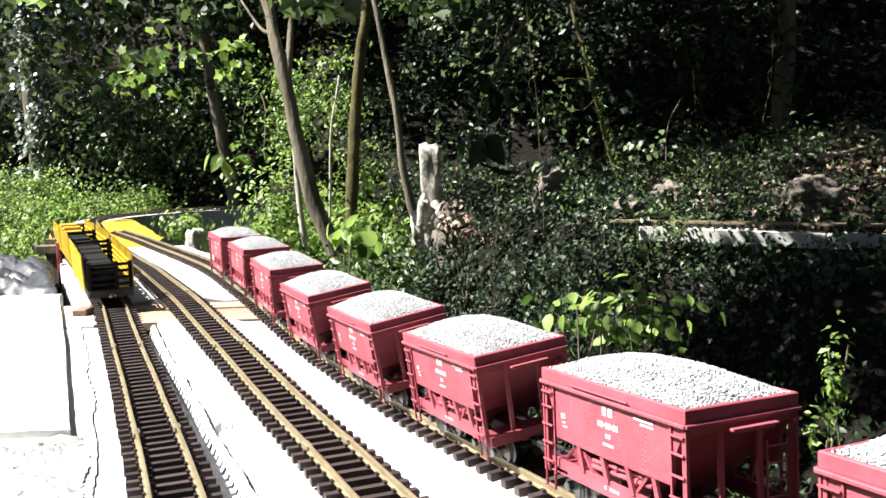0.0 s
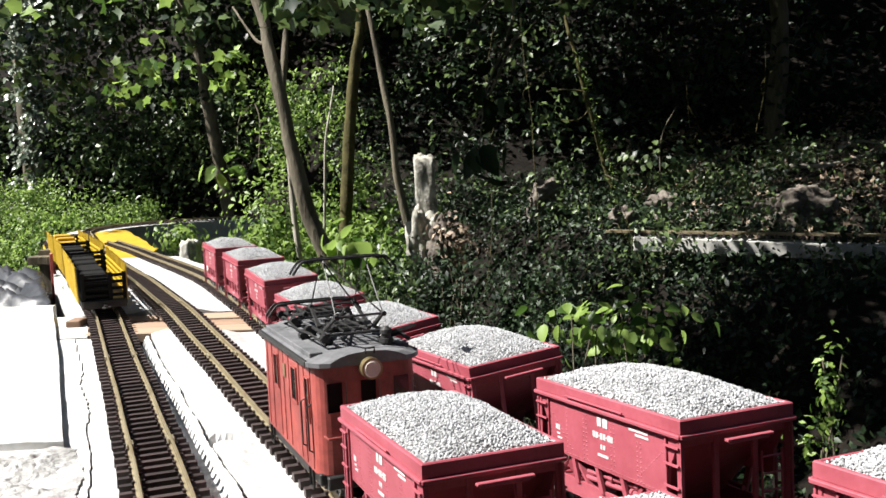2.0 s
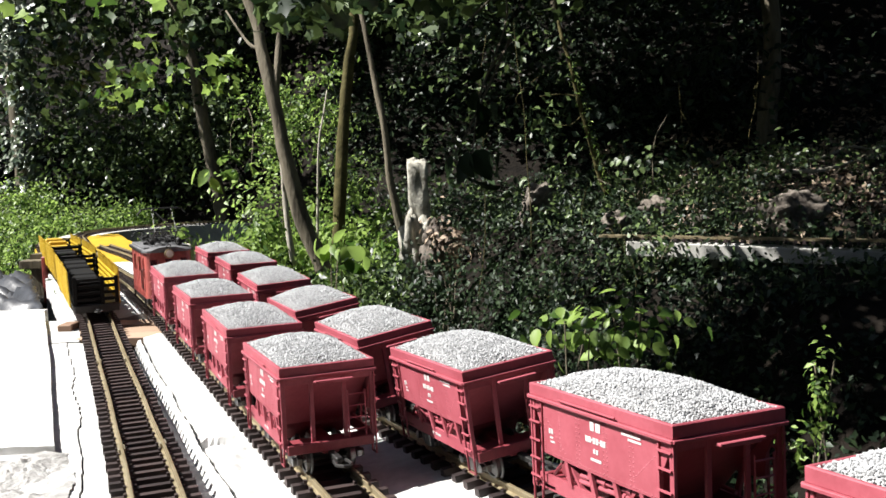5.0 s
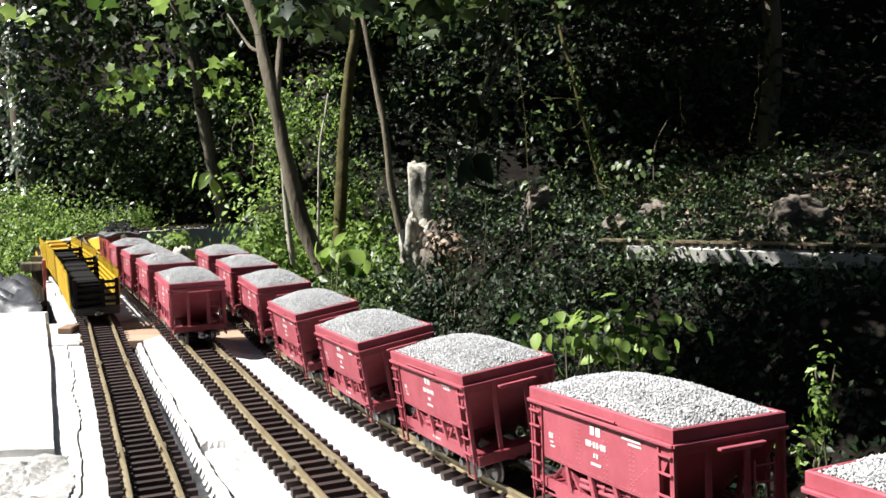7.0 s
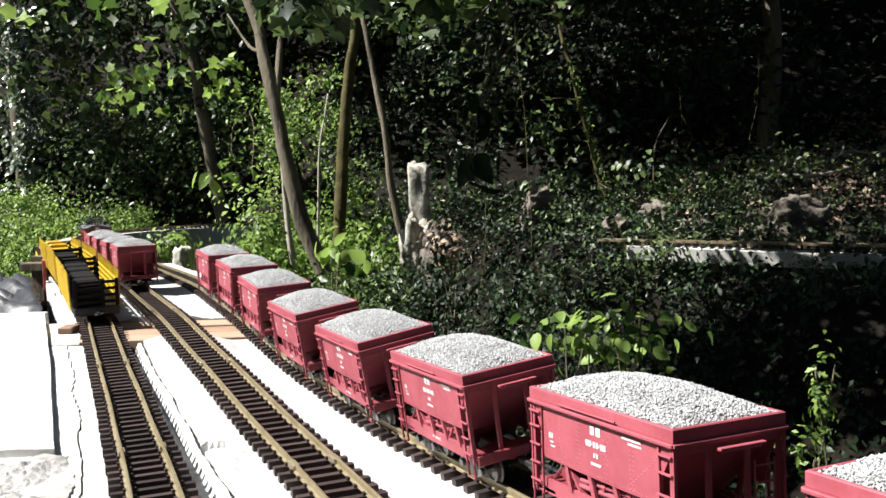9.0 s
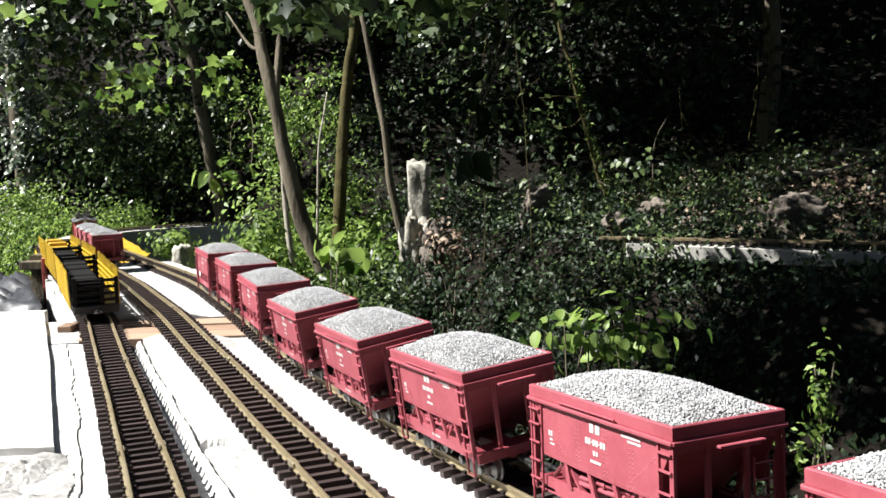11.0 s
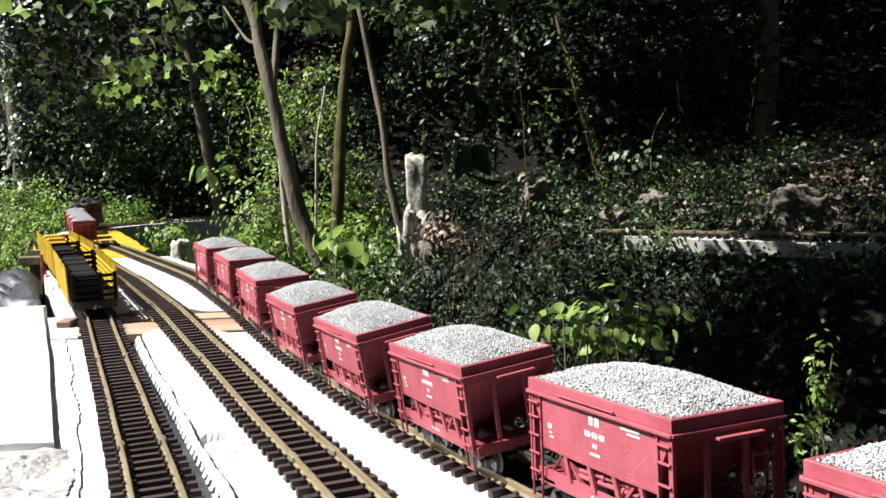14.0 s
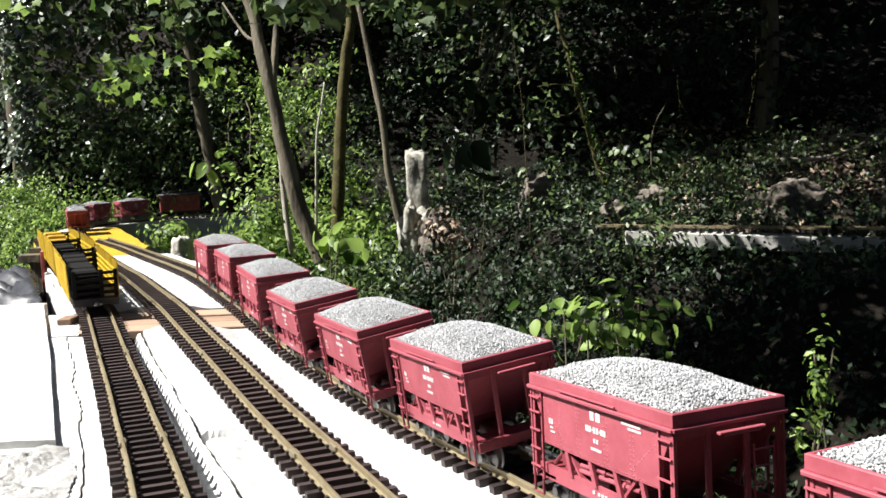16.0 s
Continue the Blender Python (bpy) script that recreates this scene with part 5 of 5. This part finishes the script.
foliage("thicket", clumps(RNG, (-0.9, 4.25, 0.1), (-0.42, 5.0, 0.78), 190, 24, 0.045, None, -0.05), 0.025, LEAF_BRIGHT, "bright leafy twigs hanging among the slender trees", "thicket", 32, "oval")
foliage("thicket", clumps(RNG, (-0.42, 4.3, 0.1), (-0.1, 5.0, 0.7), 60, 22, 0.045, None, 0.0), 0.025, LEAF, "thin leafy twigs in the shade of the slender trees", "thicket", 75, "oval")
foliage("thicket", clumps(RNG, (-0.1, 4.1, 0.0), (0.62, 4.9, 1.2), 85, 18, 0.06, None, -0.1), 0.034, LEAF, "shaded leafy twigs on the slope", "thicket", 41, "oval")
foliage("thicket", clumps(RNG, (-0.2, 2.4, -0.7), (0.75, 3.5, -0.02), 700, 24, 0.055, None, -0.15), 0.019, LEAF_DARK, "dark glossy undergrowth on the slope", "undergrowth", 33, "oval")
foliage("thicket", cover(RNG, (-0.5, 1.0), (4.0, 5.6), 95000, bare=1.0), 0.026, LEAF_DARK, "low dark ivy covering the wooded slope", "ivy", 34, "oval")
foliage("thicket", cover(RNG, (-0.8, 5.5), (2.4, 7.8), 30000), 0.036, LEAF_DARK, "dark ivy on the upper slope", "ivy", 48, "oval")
foliage("thicket", clumps(RNG, (0.3, 2.2, -0.7), (2.6, 4.9, 0.6), 6000, 22, 0.045, lambda x, y, z: 0 < z - hill(x, y) < 0.13 and x + 0.42 * y > 0.85, -0.05), 0.024, LEAF, "small leafy plants scattered over the slope", "plants", 46, "oval")
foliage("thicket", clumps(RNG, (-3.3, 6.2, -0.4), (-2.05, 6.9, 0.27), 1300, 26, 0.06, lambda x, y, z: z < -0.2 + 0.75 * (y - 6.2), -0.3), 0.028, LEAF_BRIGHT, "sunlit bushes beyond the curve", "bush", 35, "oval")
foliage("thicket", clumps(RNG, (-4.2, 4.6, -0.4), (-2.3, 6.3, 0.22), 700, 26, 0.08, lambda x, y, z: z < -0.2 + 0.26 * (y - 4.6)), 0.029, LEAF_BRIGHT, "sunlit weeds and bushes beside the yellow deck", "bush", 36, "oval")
foliage("thicket", clumps(RNG, (-4.6, 7.35, 0.3), (0.6, 8.5, 2.2), 1700, 26, 0.11, None, -0.05), 0.065, LEAF, "mass of woodland leaves behind the bushes", "woodland", 37, "oval")
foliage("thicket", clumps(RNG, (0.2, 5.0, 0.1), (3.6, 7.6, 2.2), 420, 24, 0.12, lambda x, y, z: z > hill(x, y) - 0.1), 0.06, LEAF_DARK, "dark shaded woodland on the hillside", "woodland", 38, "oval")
foliage("thicket", clumps(RNG, (-3.13, 6.93, -0.2), (-2.95, 7.06, 1.6), 110, 16, 0.04), 0.045, IVY, "glossy ivy paled for sun glints, climbing a tree trunk", "ivy", 39, "heart", face=(-0.9, -1.3, 1.0))
foliage("thicket", clumps(RNG, (-2.6, 5.0, 0.75), (-1.85, 5.7, 1.2), 30, 13, 0.08), 0.05, LEAF, "sunlit branch tips hanging over the bushes", "branches", 42, "lobed", face=(0.3, 0.3, 0.5))
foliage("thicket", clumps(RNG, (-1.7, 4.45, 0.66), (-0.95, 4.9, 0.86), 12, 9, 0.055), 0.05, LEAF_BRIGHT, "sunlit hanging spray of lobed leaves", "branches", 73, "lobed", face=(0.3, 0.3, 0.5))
# added above the view to keep sun off the bank, beam and vine
foliage("thicket", np.vstack((clumps(RNG, (-0.72, 1.45, 1.05), (1.2, 2.85, 1.6), 170, 28, 0.07), clumps(RNG, (1.0, 2.0, 1.35), (3.2, 4.6, 2.2), 185, 28, 0.1), clumps(RNG, (-0.75, 2.2, 1.05), (-0.4, 2.55, 1.35), 14, 24, 0.07), clumps(RNG, (-0.5, 2.8, 1.05), (0.45, 3.2, 1.45), 9, 20, 0.07))), 0.06, LEAF, "unseen leafy boughs added to shade the slope", "branches", 44, "lobed")
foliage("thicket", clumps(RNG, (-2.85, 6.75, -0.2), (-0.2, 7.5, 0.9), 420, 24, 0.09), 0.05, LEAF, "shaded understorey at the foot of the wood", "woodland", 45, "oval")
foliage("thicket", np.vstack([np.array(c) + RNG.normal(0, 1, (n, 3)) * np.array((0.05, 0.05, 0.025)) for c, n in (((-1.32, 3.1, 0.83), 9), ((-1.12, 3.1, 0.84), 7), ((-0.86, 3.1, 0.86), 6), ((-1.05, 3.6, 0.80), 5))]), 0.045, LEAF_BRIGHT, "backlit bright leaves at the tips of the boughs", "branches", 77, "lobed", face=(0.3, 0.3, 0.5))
foliage("leaf_litter", cover(RNG, (0.9, 3.0), (3.6, 5.8), 22000, -0.25, 0.02), 0.04, LEAF_DRY, "scattered dry brown leaves on the slope", "leaf litter", 40, "oval", face=(-0.5, -0.5, 0.9))
foliage("thicket", clumps(RNG, (-0.6, 3.05, 0.84), (0.5, 3.6, 1.05), 34, 9, 0.06), 0.06, LEAF, "dark lobed leaves hanging from the boughs", "branches", 74, "lobed", face=(0.3, 0.3, 0.5))


def shrub(c, spread, n, size, mat, label, seed, shape, foot, count=9):
    rng = np.random.default_rng(seed)
    pts = np.array(c) + rng.normal(size=(n, 3)) * np.array(spread)
    stems = [((foot[0] + rng.normal() * 0.01, foot[1] + rng.normal() * 0.01, foot[2]), tuple(pts[i]), 0.004) for i in range(min(n, count))]
    return foliage("shrub", pts, size, mat, label, "shrub", seed, shape, stems, group="shrubs")


def foot(p, z=None):
    return (p[0], p[1], hill(p[0], p[1]) - 0.02 if z is None else z)


for c, sp, n, size, mat, label, seed, shape in (
    ((-0.307, 3.000, 0.050), (0.04, 0.05, 0.04), 20, 0.06, LEAF_BRIGHT, "bright broad-leaved shrub behind the ore cars", 51, "broad"),
    ((0.368, 2.000, -0.064), (0.075, 0.06, 0.045), 120, 0.032, LEAF_BRIGHT, "bright green broad-leaved shrub below the deck edge", 52, "broad"),
    ((0.254, 2.100, -0.072), (0.06, 0.05, 0.03), 26, 0.045, LEAF_BRIGHT, "bright leaves on a low shrub", 53, "broad"),
    ((0.579, 1.450, -0.074), (0.011, 0.009, 0.045), 150, 0.013, LEAF_BRIGHT, "upright small-leaved shoot beside the ore cars", 54, "oval"),
    ((0.525, 1.400, -0.134), (0.014, 0.01, 0.018), 50, 0.013, LEAF_BRIGHT, "small leafy shoot beside the ore cars", 55, "oval"),
    ((-1.202, 4.200, -0.001), (0.055, 0.05, 0.035), 300, 0.03, LEAF_BRIGHT, "low sunlit plant by the grey wall", 56, "oval"),
    ((-1.045, 4.600, 0.315), (0.10, 0.05, 0.03), 12, 0.085, LEAF_BRIGHT, "hanging bright leaves on a twig", 57, "broad"),
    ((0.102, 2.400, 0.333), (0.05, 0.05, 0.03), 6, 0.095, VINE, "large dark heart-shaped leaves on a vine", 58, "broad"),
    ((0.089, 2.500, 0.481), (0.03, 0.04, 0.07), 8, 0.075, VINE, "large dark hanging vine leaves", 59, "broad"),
    ((0.024, 3.600, -0.005), (0.05, 0.04, 0.06), 260, 0.026, LEAF_DRY, "dry pinkish-brown leaves around a stone", 60, "oval"),
    ((1.017, 2.700, -0.231), (0.10, 0.08, 0.05), 60, 0.04, LEAF, "small sunlit plant on the slope", 61, "oval"),
    ((0.945, 4.300, 0.246), (0.15, 0.08, 0.08), 260, 0.028, LEAF, "sunlit ivy patch on the slope", 62, "heart"),
    ((1.750, 4.400, 0.217), (0.2, 0.1, 0.08), 120, 0.035, LEAF, "sunlit sprigs on the slope", 63, "oval"),
    ((-1.008, 2.550, 0.017), (0.02, 0.05, 0.03), 60, 0.03, LEAF, "thin weeds growing beside the deck edge", 65, "narrow"),
    ((0.72, 3.200, -0.01), (0.06, 0.04, 0.05), 170, 0.028, LEAF, "leafy plant growing over the end of the far beam", 66, "oval"),
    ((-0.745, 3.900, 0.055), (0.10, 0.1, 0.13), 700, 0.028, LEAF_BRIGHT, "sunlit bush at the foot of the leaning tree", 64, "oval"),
):
    shrub(c, sp, n, size, mat, label, seed, shape, foot(c) if seed not in (57, 58, 59) else (c[0] + 0.1, c[1] + 0.2, c[2] + 0.3), {52: 4, 51: 4, 53: 3, 54: 2, 55: 2, 57: 2, 58: 2, 59: 2}.get(seed, 9))


foliage("moss", np.array([(0.769 + (0.608 - 0.769) * k + q[0], 4.4 + q[1], 0.14 + 0.62 * k + q[2]) for k, q in zip(RNG.uniform(0, 1, 420), RNG.normal(0, 0.011, (420, 3)))]), 0.02, LEAF_BRIGHT, "yellow-green moss tufts on the thin sapling", "moss", 76, "narrow")


def fallen_branch(a, b, r, seed):
    """A bent dead branch lying along the slope."""
    rng = random.Random(seed)
    pts = []
    for k in range(7):
        x, y = a[0] + (b[0] - a[0]) * k / 6, a[1] + (b[1] - a[1]) * k / 6 + rng.uniform(-0.03, 0.03)
        pts.append((x, y, hill(x, y) + 0.03 + rng.uniform(0, 0.025)))
    bm = bmesh.new()
    tube(bm, bow(pts, 4), list(np.linspace(r, r * 0.35, 25)), 6, wobble=0.3)
    tagged(part("fallen_branch", bm, PALE_BARK, smooth=True), "pale dead branch lying on the leaf litter", "branch", "fallen branches")


for i, (a, b, r) in enumerate((((1.55, 4.3), (2.25, 4.6), 0.012), ((1.75, 4.75), (2.4, 4.9), 0.009), ((1.2, 4.45), (1.5, 4.75), 0.008))):
    fallen_branch(a, b, r, i)


def twig(p, tip, r, seed, label):
    """A bare thin stem from the slope, with one side shoot."""
    rng = random.Random(seed)
    a, b = Vector(p), Vector(tip)
    pts = [a.lerp(b, k / 5) + Vector((rng.gauss(0, 0.012), rng.gauss(0, 0.012), 0)) for k in range(6)]
    bm = bmesh.new()
    tube(bm, bow(pts, 4), list(np.linspace(r, r * 0.4, 21)), 5)
    tube(bm, bow([pts[3], pts[3] + Vector((rng.uniform(-0.05, 0.05), 0, 0.06)), pts[3] + Vector((rng.uniform(-0.1, 0.1), 0, 0.14))], 3), r * 0.5, 5)
    tagged(part("twig", bm, MOSS_BARK, smooth=True), label, "twig", "twigs")


for i, (x, y, h, dx) in enumerate(((0.22, 2.7, 0.42, 0.01), (0.30, 3.0, 0.62, 0.03), (0.05, 3.1, 0.5, -0.04), (0.45, 3.3, 0.55, 0.05), (0.62, 3.0, 0.4, -0.05), (-0.12, 3.2, 0.45, 0.02), (1.0, 3.6, 0.6, -0.08), (1.35, 4.2, 0.7, 0.06), (0.36, 3.9, 1.0, -0.03), (0.15, 4.0, 1.1, 0.05))):
    twig((x, y, hill(x, y) - 0.02), (x + dx, y + 0.03, hill(x, y) + h), 0.0022, i, "bare thin twig rising from the undergrowth")


def motions():
    rows = ((0.0, 1.58), (1.0, 2.01), (2.0, 2.44), (3.0, 2.872), (4.0, 3.298), (5.2, 3.785), (6.5, 4.297), (7.5, 4.755), (8.5, 5.17), (9.0, 5.383), (10.2, 5.84), (11.5, 6.31), (13.0, 6.80), (14.0, 7.25), (15.0, 7.61), (16.0, 7.93))
    ts = np.array([r[0] for r in rows])
    ss = np.array([r[1] for r in rows])
    times = [round(0.25 * i, 2) for i in range(65)]
    for ob, off, base in [(loco, 0.297, 0.06)] + [(c, -0.293 * k, 0.055) for k, c in enumerate(train_cars)]:
        walk(ob, [(t, LINE_B.place(float(np.interp(t, ts, ss)) + off, base)) for t in times])


motions()
